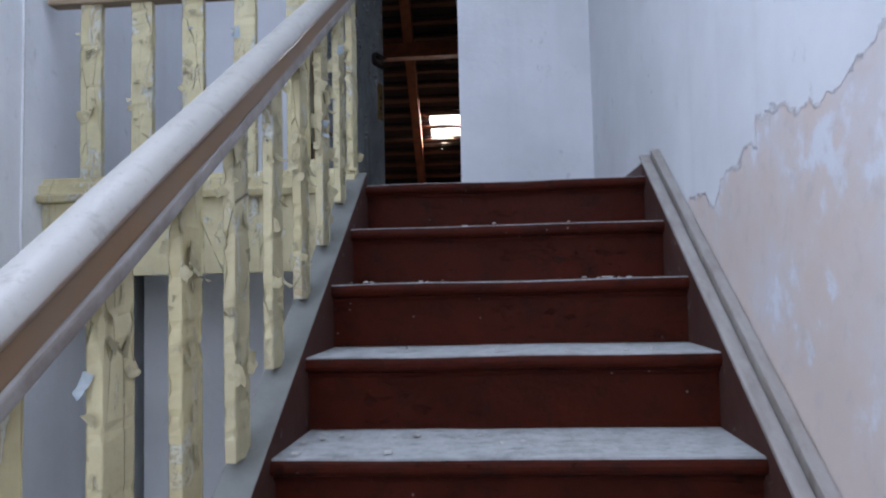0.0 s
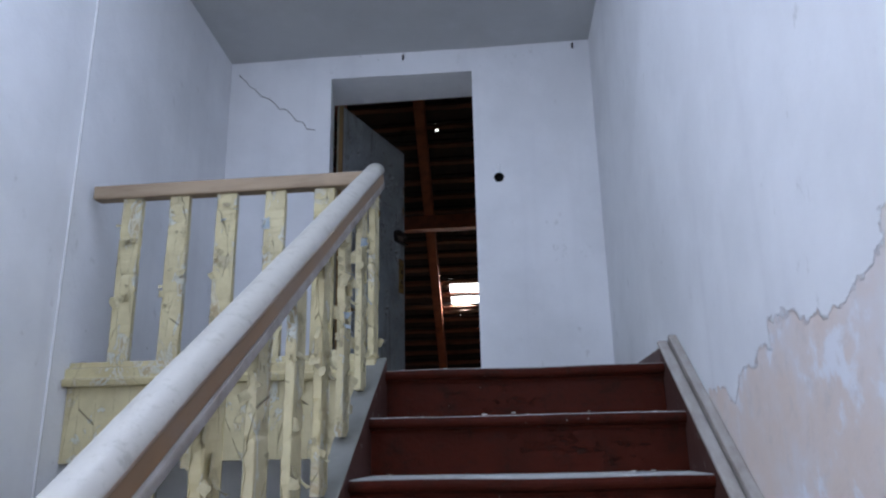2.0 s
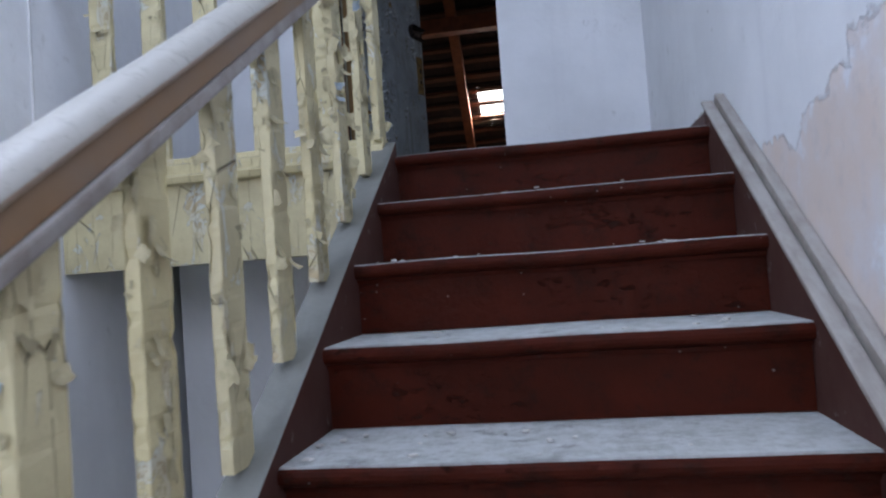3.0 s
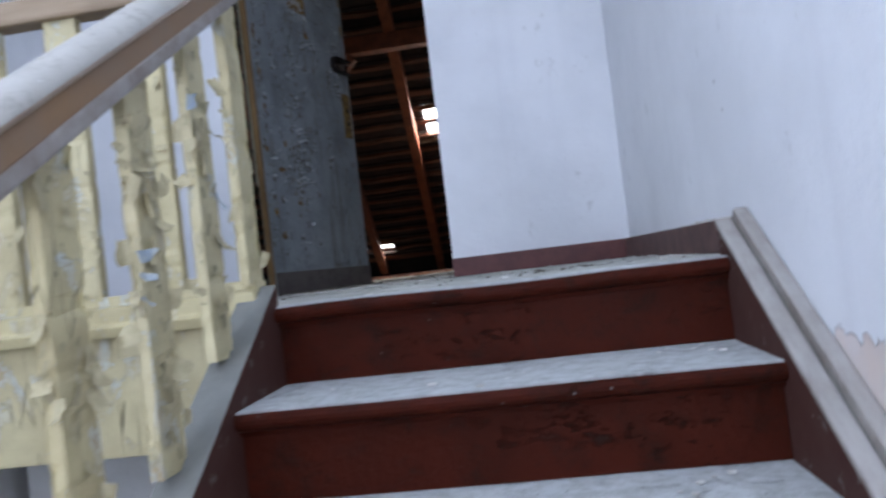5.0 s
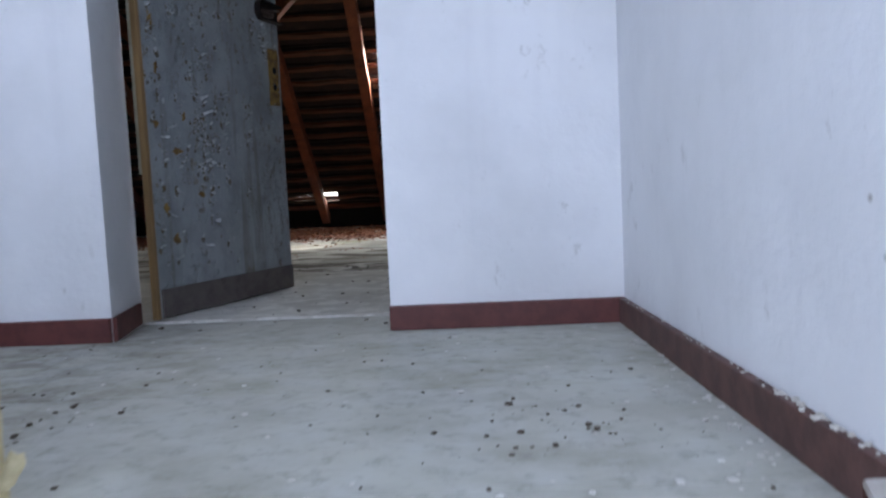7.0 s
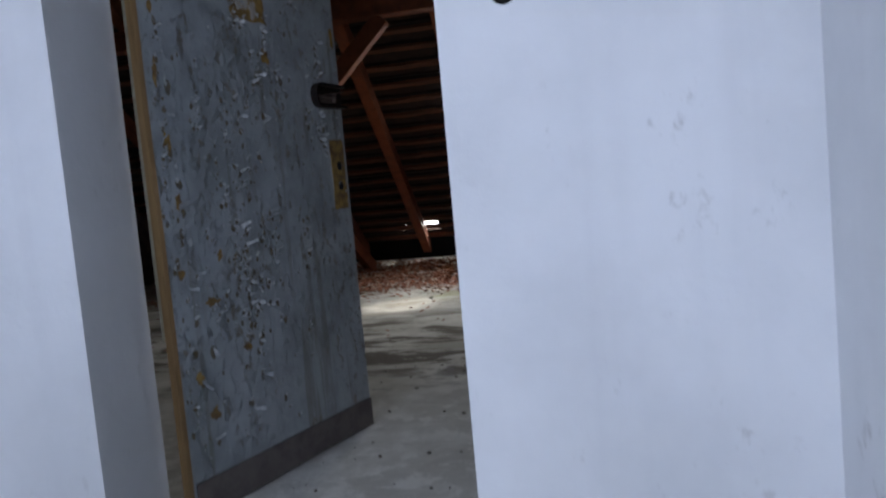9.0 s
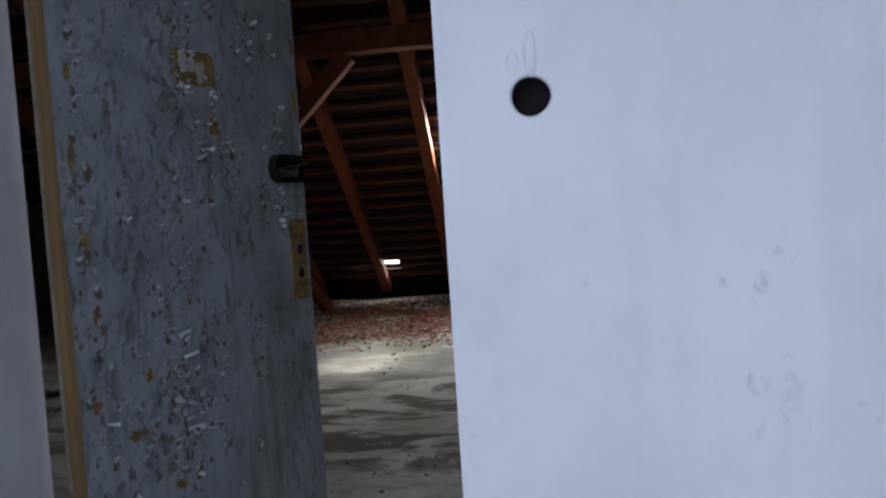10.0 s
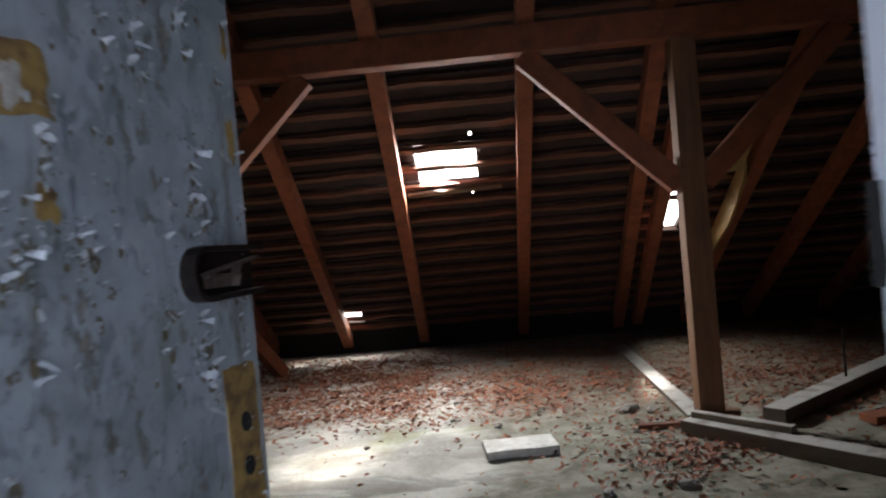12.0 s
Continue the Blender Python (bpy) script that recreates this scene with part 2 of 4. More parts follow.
def make_attic_floor(name):
    k = Mat(name, 0.95)
    c = k.mix(k.ramp(k.noise(1.6, 7, 0.68), 0.36, 0.64), (0.62, 0.605, 0.555), (0.37, 0.35, 0.30))
    dark = k.ramp(k.noise(2.0, 8, 0.7, k.scaled((0.7, 1.7, 1)), 0.6), 0.47, 0.56)
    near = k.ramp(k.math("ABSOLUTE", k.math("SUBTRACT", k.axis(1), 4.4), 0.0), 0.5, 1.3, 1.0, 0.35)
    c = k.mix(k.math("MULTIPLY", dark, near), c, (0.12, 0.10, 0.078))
    moss = k.math("MULTIPLY", k.ramp(k.noise(1.9, 6), 0.52, 0.62), k.ramp(k.math("ABSOLUTE", k.math("SUBTRACT", k.axis(1), 6.5), 0.0), 0.2, 0.7, 0.6, 0.0))
    c = k.mix(moss, c, (0.24, 0.25, 0.12))
    # greenish mould, darkened further to paint the light pool's falloff to the right
    mould_falloff = k.math("MULTIPLY", k.ramp(k.math("ADD", k.axis(0), k.math("MULTIPLY", k.math("SUBTRACT", k.noise(1.5, 6, 0.65), 0.5), 1.8)), -0.55, 0.35), k.ramp(k.axis(1), 4.2, 5.0))
    c = k.mix(k.math("MULTIPLY", mould_falloff, 0.9), c, k.mix(k.ramp(k.noise(5, 6, 0.7), 0.4, 0.62), (0.135, 0.125, 0.085), (0.27, 0.255, 0.205)))
    # pale dust by the door, brightened to paint in light spilling from the stairwell
    door_spill = k.math("MULTIPLY", k.ramp(k.math("ADD", k.axis(1), k.math("MULTIPLY", k.noise(3.0, 6, 0.65), 0.8)), 3.2, 4.1, 1.0, 0.0), k.ramp(k.noise(9, 7, 0.72), 0.38, 0.52, 1.0, 0.45))
    c = k.mix(door_spill, c, (0.70, 0.685, 0.635))
    band = k.ramp(k.math("ABSOLUTE", k.math("SUBTRACT", k.axis(1), 7.8), 0.0), 0.6, 1.5, 1.0, 0.0)
    litter = k.math("MULTIPLY", band, k.ramp(k.noise(13, 9, 0.8), 0.46, 0.56))
    c = k.mix(k.math("MULTIPLY", litter, 0.8), c, (0.17, 0.075, 0.042))
    crumbs = k.math("MULTIPLY", k.ramp(k.cells(9), 0.04, 0.10, 1.0, 0.0), k.ramp(k.noise(2.2), 0.5, 0.6))
    c = k.mix(crumbs, c, (0.55, 0.53, 0.5))
    return k.colour(c).bump(k.math("ADD", k.noise(7, 7, 0.7), k.math("MULTIPLY", k.noise(45, 4), 0.4)), 0.7, 0.02).m


def make_door_paint(name):
    k = Mat(name, 0.42)
    n = k.noise(5, 6, 0.65)
    drips = k.noise(1.0, 5, 0.6, k.scaled((16, 16, 1.2)))
    c = k.mix(k.ramp(n, 0.35, 0.7), (0.33, 0.36, 0.38), (0.215, 0.24, 0.25))
    c = k.mix(k.ramp(drips, 0.56, 0.68, 0.0, 0.6), c, (0.15, 0.15, 0.115))
    spots = k.ramp(k.noise(34, 7, 0.75, k.scaled((1, 1, 0.55))), 0.555, 0.60)
    spots = k.math("MULTIPLY", spots, k.ramp(k.noise(4.2, 5, 0.6, k.scaled((1.6, 1.6, 0.5))), 0.44, 0.54))
    c = k.mix(k.math("MULTIPLY", spots, 0.6), c, k.mix(k.noise(50, 3), (0.08, 0.07, 0.05), (0.25, 0.17, 0.05)))
    wrinkle = k.math("MULTIPLY", k.ramp(k.noise(1.0, 7, 0.7, k.scaled((40, 40, 18)), 1.0), 0.52, 0.7), k.ramp(k.noise(3.4, 4, 0.6, k.scaled((1.6, 1.6, 0.5))), 0.38, 0.53))
    height = k.math("ADD", k.math("MULTIPLY", k.noise(28, 6), 0.3), k.math("MULTIPLY", wrinkle, 0.8))
    return k.colour(c).bump(k.math("SUBTRACT", height, k.math("MULTIPLY", spots, 1.2)), 1.0, 0.008).m


def make_plain(name, a, b, scale=20, rough=0.8, metal=0.0, bump=0.3, by_island=False):
    k = Mat(name, rough, metal)
    c = k.mix(k.ramp(k.noise(scale, 5, 0.65), 0.35, 0.68), a, b)
    if by_island:
        c = k.mix(k.math("MULTIPLY", k.island(), 0.8), c, tuple(v * 0.55 for v in b))
    return k.colour(c).bump(k.noise(scale * 2.2, 4), bump, 0.004).m


PLASTER = make_plaster("whitewash")
PLASTER_PEELED = make_plaster("peeling_whitewash", peeled=True)
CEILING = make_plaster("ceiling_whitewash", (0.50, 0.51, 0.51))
CREAM = make_cream("cream_paint")
STEP = make_red_step("oxblood_step_paint")
STRING = make_string("string_paint")
SKIRT = make_plain("oxblood_skirting_paint", (0.13, 0.035, 0.03), (0.085, 0.022, 0.02), 18, 0.5)
RAIL = make_rail("worn_rail_paint")
BARE_RAIL = make_wood("grey_bare_wood", (0.36, 0.27, 0.18), (0.23, 0.16, 0.10), (3, 22, 22))
LANDING = make_landing("dusty_floorboards")
ATTIC_FLOOR = make_attic_floor("dusty_screed")
TIMBER = make_wood("red_brown_timber", (0.31, 0.092, 0.036), (0.17, 0.05, 0.022), (9, 9, 9))
POST_WOOD = make_wood("old_post_timber", (0.25, 0.115, 0.050), (0.13, 0.058, 0.027), (24, 24, 1.5))
BATTEN = make_wood("batten_wood", (0.20, 0.072, 0.036), (0.065, 0.034, 0.022), (2.5, 24, 24))
PALE_WOOD = make_wood("dusty_board", (0.19, 0.14, 0.10), (0.11, 0.08, 0.055), (5, 5, 20), dust=0.9)
YELLOW_WOOD = make_wood("yellow_board", (0.42, 0.29, 0.10), (0.30, 0.19, 0.06), (20, 20, 2))
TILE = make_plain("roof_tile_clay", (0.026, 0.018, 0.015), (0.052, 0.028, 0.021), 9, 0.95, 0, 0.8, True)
DOOR = make_door_paint("grey_door_paint")
DOOR_EDGE = make_wood("ochre_bare_wood", (0.33, 0.205, 0.085), (0.19, 0.11, 0.045), (30, 30, 2))
KICK = make_plain("brown_kickboard", (0.13, 0.11, 0.10), (0.085, 0.07, 0.065), 16, 0.6)
IRON = make_plain("rusty_iron", (0.016, 0.012, 0.011), (0.035, 0.020, 0.014), 40, 0.6, 0.5)
# near-black that puts the shade inside holes and recesses into the colour
DARK = make_plain("shade_black", (0.006, 0.0055, 0.0055), (0.013, 0.012, 0.011), 30, 0.95)
FLAKE = make_plain("paint_flake", (0.68, 0.71, 0.72), (0.38, 0.41, 0.43), 60, 0.4, 0, 0.2, True)
CREAM_FLAKE = make_plain("cream_flake", (0.60, 0.53, 0.32), (0.42, 0.36, 0.21), 40, 0.6, 0, 0.2, True)
LEAF = make_plain("dry_leaf", (0.40, 0.145, 0.065), (0.19, 0.066, 0.034), 30, 0.7, 0, 0.2, True)
FOAM = make_plain("white_block", (0.68, 0.67, 0.63), (0.50, 0.48, 0.43), 14, 0.9)
RUBBLE = make_plain("plaster_crumb", (0.55, 0.53, 0.49), (0.34, 0.31, 0.27), 25, 0.95, 0, 0.3, True)
DIRT = make_plain("dirt_crumb", (0.07, 0.055, 0.04), (0.16, 0.13, 0.10), 30, 0.95, 0, 0.3, True)
MOULDING = make_wood("dusty_grey_moulding", (0.40, 0.37, 0.34), (0.20, 0.155, 0.13), (30, 9, 9), 0.75, 0.6, 0.8)
UNDER_RAIL = make_wood("worn_under_rail", (0.25, 0.14, 0.062), (0.22, 0.155, 0.105), (9, 3, 3), 0.6)
DUSTY_SKIRT = make_plain("dusty_oxblood_skirting", (0.125, 0.058, 0.048), (0.07, 0.033, 0.028), 14, 0.6)
TORN = make_plain("torn_paper", (0.46, 0.43, 0.39), (0.30, 0.26, 0.21), 40, 0.9)
BLUE_FLAKE = make_plain("old_blue_paint", (0.25, 0.31, 0.36), (0.42, 0.45, 0.43), 30, 0.6)
RUST_PATCH = make_plain("rusty_ochre", (0.31, 0.195, 0.055), (0.13, 0.075, 0.032), 26, 0.85, 0, 0.6)
BARE_SPOT = make_plain("dark_bare_spot", (0.12, 0.115, 0.10), (0.20, 0.155, 0.08), 50, 0.9, 0, 0.3, True)
TONGUE = make_plain("worn_steel", (0.20, 0.15, 0.13), (0.12, 0.085, 0.07), 30, 0.5, 0.6)
OLD_GREY = make_plain("old_olive_paint", (0.33, 0.32, 0.25), (0.22, 0.21, 0.16), 30, 0.6)
CRACK = make_plain("crack_shadow", (0.16, 0.155, 0.15), (0.28, 0.27, 0.27), 30, 0.95)


# ---- building helpers ----
def box(bm, x0, x1, y0, y1, z0, z1, m=None):
    vs = [bm.verts.new((x, y, z)) for x in (x0, x1) for y in (y0, y1) for z in (z0, z1)]
    for f in ((0, 1, 3, 2), (4, 6, 7, 5), (0, 4, 5, 1), (2, 3, 7, 6), (0, 2, 6, 4), (1, 5, 7, 3)):
        bm.faces.new([vs[i] for i in f])
    if m is not None:
        bmesh.ops.transform(bm, matrix=m, verts=vs)
    return vs


def prism(bm, pts, axis, a, b):
    """Extrudes the outline pts (two coordinates each) along axis from a to b."""
    def place(p, w):
        return {"x": (w, p[0], p[1]), "y": (p[0], w, p[1]), "z": (p[0], p[1], w)}[axis]
    lo, hi = [bm.verts.new(place(p, a)) for p in pts], [bm.verts.new(place(p, b)) for p in pts]
    bm.faces.new(lo), bm.faces.new(hi[::-1])
    for i in range(len(pts)):
        j = (i + 1) % len(pts)
        bm.faces.new((lo[i], hi[i], hi[j], lo[j]))
    return lo + hi


def soften(bm, w, segments=2):
    bmesh.ops.recalc_face_normals(bm, faces=bm.faces)
    edges = [e for e in bm.edges if e.is_manifold and e.calc_face_angle(0) > 0.6]
    bmesh.ops.bevel(bm, geom=edges, offset=w, segments=segments, affect="EDGES", profile=0.6)
    return bm


def roughen(bm, amount, scale=6.0, cuts=0):
    """Uneven, worn surfaces: moves each vertex a little."""
    if cuts:
        bmesh.ops.subdivide_edges(bm, edges=bm.edges[:], cuts=cuts, use_grid_fill=True)
    for v in bm.verts:
        v.co += noise.noise_vector(v.co * scale) * amount
    return bm


def part(name, bm, material, parent=None, label="", smooth=False):
    bmesh.ops.recalc_face_normals(bm, faces=bm.faces)
    me = bpy.data.meshes.new(name)
    bm.to_mesh(me)
    bm.free()
    me.materials.append(material)
    if smooth:
        for p in me.polygons:
            p.use_smooth = True
    ob = new(name, me)
    if parent:
        ob.parent = parent
        ob.matrix_parent_inverse = parent.matrix_world.inverted()
    if label:
        tagged(ob, label)
    return ob


def empty(name, at, label, category, group=""):
    e = new(name)
    e.empty_display_size = 0.1
    e.matrix_world = Matrix.Translation(at)
    e.matrix_basis = Matrix.Translation(at)
    bpy.context.view_layer.update()
    return tagged(e, label, category, group)


def structure(name, bm, material, label, category):
    return tagged(part(name, bm, material, label=label), category=category, kind="structure")


def beam(bm, a, b, w, h, up=(0, 0, 1)):
    """A squared timber from a to b, w wide and h high across its run."""
    a, b = Vector(a), Vector(b)
    d = b - a
    y = d.normalized()
    x = y.cross(Vector(up)).normalized()
    z = x.cross(y)
    m = Matrix((x, y, z)).transposed().to_4x4()
    m.translation = a
    return box(bm, -w / 2, w / 2, 0, d.length, -h / 2, h / 2, m)


def flake(bm, p, n, size, curl, turn):
    """One curled paint scale, standing off the surface with normal n at p."""
    n = Vector(n).normalized()
    t = n.cross(Vector((0, 0, 1)))
    t = t.normalized() if t.length > 0.01 else Vector((1, 0, 0))
    u = n.cross(t)
    q = Matrix.Rotation(turn, 3, n)
    t, u = q @ t, q @ u
    rows = []
    for i in range(3):
        s = i / 2
        w = size * (0.8 + 0.3 * math.sin(s * 3.1 + turn * 7))
        base = p + u * (size * 1.2 * s) + n * (0.0012 + curl * size * s * s)
        rows.append([bm.verts.new(base - t * w * (0.35 + 0.25 * math.sin(turn * 5 + i))), bm.verts.new(base + t * w * (0.4 + 0.25 * math.cos(turn * 3 + 2 * i)))])
    for i in range(2):
        bm.faces.new((rows[i][0], rows[i][1], rows[i + 1][1], rows[i + 1][0]))


# ---- plan: landing edge at y = 0, landing and attic floors at z = 0 ----
WEST, EAST, NORTH, ATTIC, SOUTH = -1.225, 1.05, 1.50, 1.84, -4.25
WEST_END, EAST_END = -1.305, 1.006
CEIL, LOW, HEAD = 2.20, -1.80, 2.04
JL, JR, JLB, JRB = -0.632, 0.267, -0.706, 0.262
NL = 1.474
GOING, RISE = 0.2735, 0.18
HOLE_X, HOLE_Z, HOLE_R = 0.412, 1.312, 0.030

# ---- stairwell: walls, ceiling, lower floor ----
# window openings out of view, cut for the added lamps
WIN_W, SILL_Z, LINTEL_Z = (-3.92, -2.88), 0.0, 1.52
bm = bmesh.new()
prism(bm, [(EAST, WIN_W[1]), (EAST, 0.0), (EAST_END, NORTH), (EAST + 0.25, NORTH), (EAST + 0.25, WIN_W[1])], "z", LOW - 0.2, CEIL + 0.2)
box(bm, EAST, EAST + 0.25, SOUTH, WIN_W[0], LOW - 0.2, CEIL + 0.2)
box(bm, EAST, EAST + 0.25, WIN_W[0], WIN_W[1], LOW - 0.2, SILL_Z + 0.19)
box(bm, EAST, EAST + 0.25, WIN_W[0], WIN_W[1], LINTEL_Z + 0.10, CEIL + 0.2)
structure("wall_east", bm, PLASTER_PEELED, "whitewashed stair wall with peeling patch of pinkish plaster", "wall")
bm = bmesh.new()
prism(bm, [(WEST, WIN_W[1]), (WEST, 0.0), (WEST_END, NORTH), (WEST - 0.33, NORTH), (WEST - 0.33, WIN_W[1])], "z", LOW - 0.2, CEIL + 0.2)
box(bm, WEST - 0.33, WEST, SOUTH, WIN_W[0], LOW - 0.2, CEIL + 0.2)
box(bm, WEST - 0.33, WEST, WIN_W[0], WIN_W[1], LOW - 0.2, SILL_Z)
box(bm, WEST - 0.33, WEST, WIN_W[0], WIN_W[1], LINTEL_Z, CEIL + 0.2)
structure("wall_west", bm, PLASTER, "whitewashed plaster wall of the stairwell", "wall")

# end wall with its splayed doorway, and a round pipe hole beside it
bm = bmesh.new()
prism(bm, [(WEST - 0.33, NL), (JL, NL), (JLB, ATTIC), (WEST - 0.33, ATTIC)], "z", LOW - 0.2, HEAD)
prism(bm, [(WEST - 0.33, NL), (JL, NL), (JR, NORTH), (EAST + 0.25, NORTH), (EAST + 0.25, ATTIC), (WEST - 0.33, ATTIC)], "z", HEAD, CEIL + 0.9)
prism(bm, [(JL, NL), (JR, NORTH), (JRB, ATTIC), (JLB, ATTIC)], "z", LOW - 0.2, -0.06)
S = 0.08
prism(bm, [(JR, NORTH), (HOLE_X - S, NORTH), (HOLE_X - S, ATTIC), (JRB, ATTIC)], "z", LOW - 0.2, HEAD)
box(bm, HOLE_X + S, EAST + 0.25, NORTH, ATTIC, LOW - 0.2, HEAD)
box(bm, HOLE_X - S, HOLE_X + S, NORTH, ATTIC, LOW - 0.2, HOLE_Z - S)
box(bm, HOLE_X - S, HOLE_X + S, NORTH, ATTIC, HOLE_Z + S, HEAD)
ring_f, ring_i, ring_b, sq = [], [], [], []
for i in range(24):
    a = 2 * math.pi * i / 24
    c, s = math.cos(a), math.sin(a)
    r = HOLE_R * (1 + 0.02 * math.sin(3 * a + 1))
    k = S / max(abs(c), abs(s))
    ring_f.append(bm.verts.new((HOLE_X + r * c * 1.1, NORTH, HOLE_Z + r * s * 1.1)))
    ring_i.append(bm.verts.new((HOLE_X + r * c, NORTH + 0.006, HOLE_Z + r * s)))
    ring_b.append(bm.verts.new((HOLE_X + r * c, NORTH + 0.055, HOLE_Z + r * s)))
    sq.append(bm.verts.new((HOLE_X + k * c, NORTH, HOLE_Z + k * s)))
for i in range(24):
    j = (i + 1) % 24
    bm.faces.new((sq[i], sq[j], ring_f[j], ring_f[i]))
    bm.faces.new((ring_f[i], ring_f[j], ring_i[j], ring_i[i]))
    # lining and back of the shallow hole coloured black for its depth of shade
    bm.faces.new((ring_i[i], ring_i[j], ring_b[j], ring_b[i])).material_index = 1
bm.faces.new(ring_b).material_index = 1
box(bm, HOLE_X - S, HOLE_X + S, ATTIC - 0.05, ATTIC, HOLE_Z - S, HOLE_Z + S)
wall_north = structure("wall_north", bm, PLASTER, "whitewashed end wall with a splayed doorway", "wall")
wall_north.data.materials.append(DARK)
for bx, bz, rx, rz, deep in ((HOLE_X + 0.002, HOLE_Z + 0.064, 0.011, 0.036, 0.007), (HOLE_X - 0.026, HOLE_Z + 0.052, 0.010, 0.020, 0.004), (HOLE_X + 0.008, HOLE_Z - 0.05, 0.006, 0.014, 0.002)):
    bm = bmesh.new()
    bmesh.ops.create_uvsphere(bm, u_segments=14, v_segments=8, radius=1)
    for v in bm.verts:
        v.co = Vector((bx + v.co.x * rx, NORTH + 0.001 + v.co.y * deep, bz + v.co.z * rz * (1.0 + 0.2 * v.co.x)))
    part("plaster_blister", bm, PLASTER, wall_north, smooth=True)
bm = bmesh.new()
box(bm, WEST - 0.33, EAST + 0.25, SOUTH - 0.3, SOUTH, LOW - 0.2, CEIL + 0.2)
structure("wall_south", bm, PLASTER, "whitewashed back wall of the stairwell", "wall")
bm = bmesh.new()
# opening out of view for the assumed skylight lamp
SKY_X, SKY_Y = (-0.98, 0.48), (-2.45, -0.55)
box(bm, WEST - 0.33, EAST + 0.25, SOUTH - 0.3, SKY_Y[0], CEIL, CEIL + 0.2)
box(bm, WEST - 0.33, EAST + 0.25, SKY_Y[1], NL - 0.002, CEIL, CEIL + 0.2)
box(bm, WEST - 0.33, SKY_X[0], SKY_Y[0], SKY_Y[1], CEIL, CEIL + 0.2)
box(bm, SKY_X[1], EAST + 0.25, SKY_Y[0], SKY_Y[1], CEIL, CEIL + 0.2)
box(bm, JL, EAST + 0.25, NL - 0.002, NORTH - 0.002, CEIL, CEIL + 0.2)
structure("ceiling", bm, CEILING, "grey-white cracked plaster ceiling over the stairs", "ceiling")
bm = bmesh.new()
box(bm, WEST - 0.33, EAST + 0.25, SOUTH - 0.3, NORTH, LOW - 0.2, LOW)
structure("floor_lower", bm, LANDING, "dusty lower landing floor", "floor")

# closing wall added in the deep recess, nearer so that it looks brighter
bm = bmesh.new()
box(bm, WEST + 0.001, -0.055, 0.78, 0.88, LOW, -0.262)
structure("wall_under_landing", bm, PLASTER, "whitewashed wall added under the landing to brighten the recess", "wall")

# ---- landing: joists, boards, fascia, skirting ----
bm = bmesh.new()
box(bm, WEST - 0.06, EAST, 0.041, NORTH, -0.26, -0.032)
landing = structure("floor_landing", bm, LANDING, "dusty grey timber landing with wide boards", "floor")
bm = bmesh.new()
prism(bm, [(JL - 0.006, NORTH + 0.034), (JR, NORTH + 0.034), (JRB, ATTIC - 0.006), (JLB, ATTIC - 0.006)], "z", -0.059, -0.008)
structure("threshold", bm, LANDING, "dusty threshold of the attic door", "threshold")

bm = bmesh.new()
roughen(soften(bm if box(bm, WEST + 0.002, 0.0, 0.0, 0.036, -0.305, 0.0) else bm, 0.003), 0.002, 5)
fascia = tagged(part("fascia_board", bm, CREAM), "cream-painted cracked fascia board below the gallery rail", "fascia")
bm = bmesh.new()
prism(bm, [(-0.035, -0.028), (0.06, -0.028), (0.06, 0.062), (0.0, 0.066), (-0.004, 0.045), (-0.026, 0.038), (-0.026, 0.004), (-0.045, -0.004)], "x", WEST + 0.002, -0.03)
part("ledge_moulding", soften(bm, 0.004), CREAM, fascia, "cream-painted ledge moulding with chipped ends")


def skirting(name, a, b, h=0.078, t=0.022, mat=None):
    k = bmesh.new()
    a, b = Vector(a), Vector(b)
    d = (b - a).normalized()
    n = Vector((-d.y, d.x, 0))
    lo = [a, b, b + n * t, a + n * t]
    bot, top = [k.verts.new(p) for p in lo], [k.verts.new(p + Vector((0, 0, h))) for p in lo]
    k.faces.new(bot), k.faces.new(top)
    for i in range(4):
        j = (i + 1) % 4
        k.faces.new((bot[i], bot[j], top[j], top[i]))
    soften(k, 0.004)
    return structure(name, k, mat or SKIRT, "oxblood-painted wooden skirting board", "baseboard")


skirting("baseboard", (EAST_END, NORTH, 0), (JR - 0.002, NORTH, 0))
skirting("baseboard", (EAST - 0.002, 0.06, 0), (EAST_END, NORTH - 0.022, 0), 0.078, 0.022, DUSTY_SKIRT)
skirting("baseboard", (JL, NL, 0), (WEST_END, NL, 0))
skirting("baseboard", (JLB, ATTIC - 0.03, 0), (JL, NL, 0), 0.078, 0.014)
skirting("baseboard", (WEST_END, NL - 0.022, 0), (WEST - 0.002, 0.07, 0))

# ---- the flight ----
stairs = empty("staircase", (0.49, -1.3, LOW), "steep oxblood-painted wooden stairs thick with pale dust", "staircase")
STEPS = 10
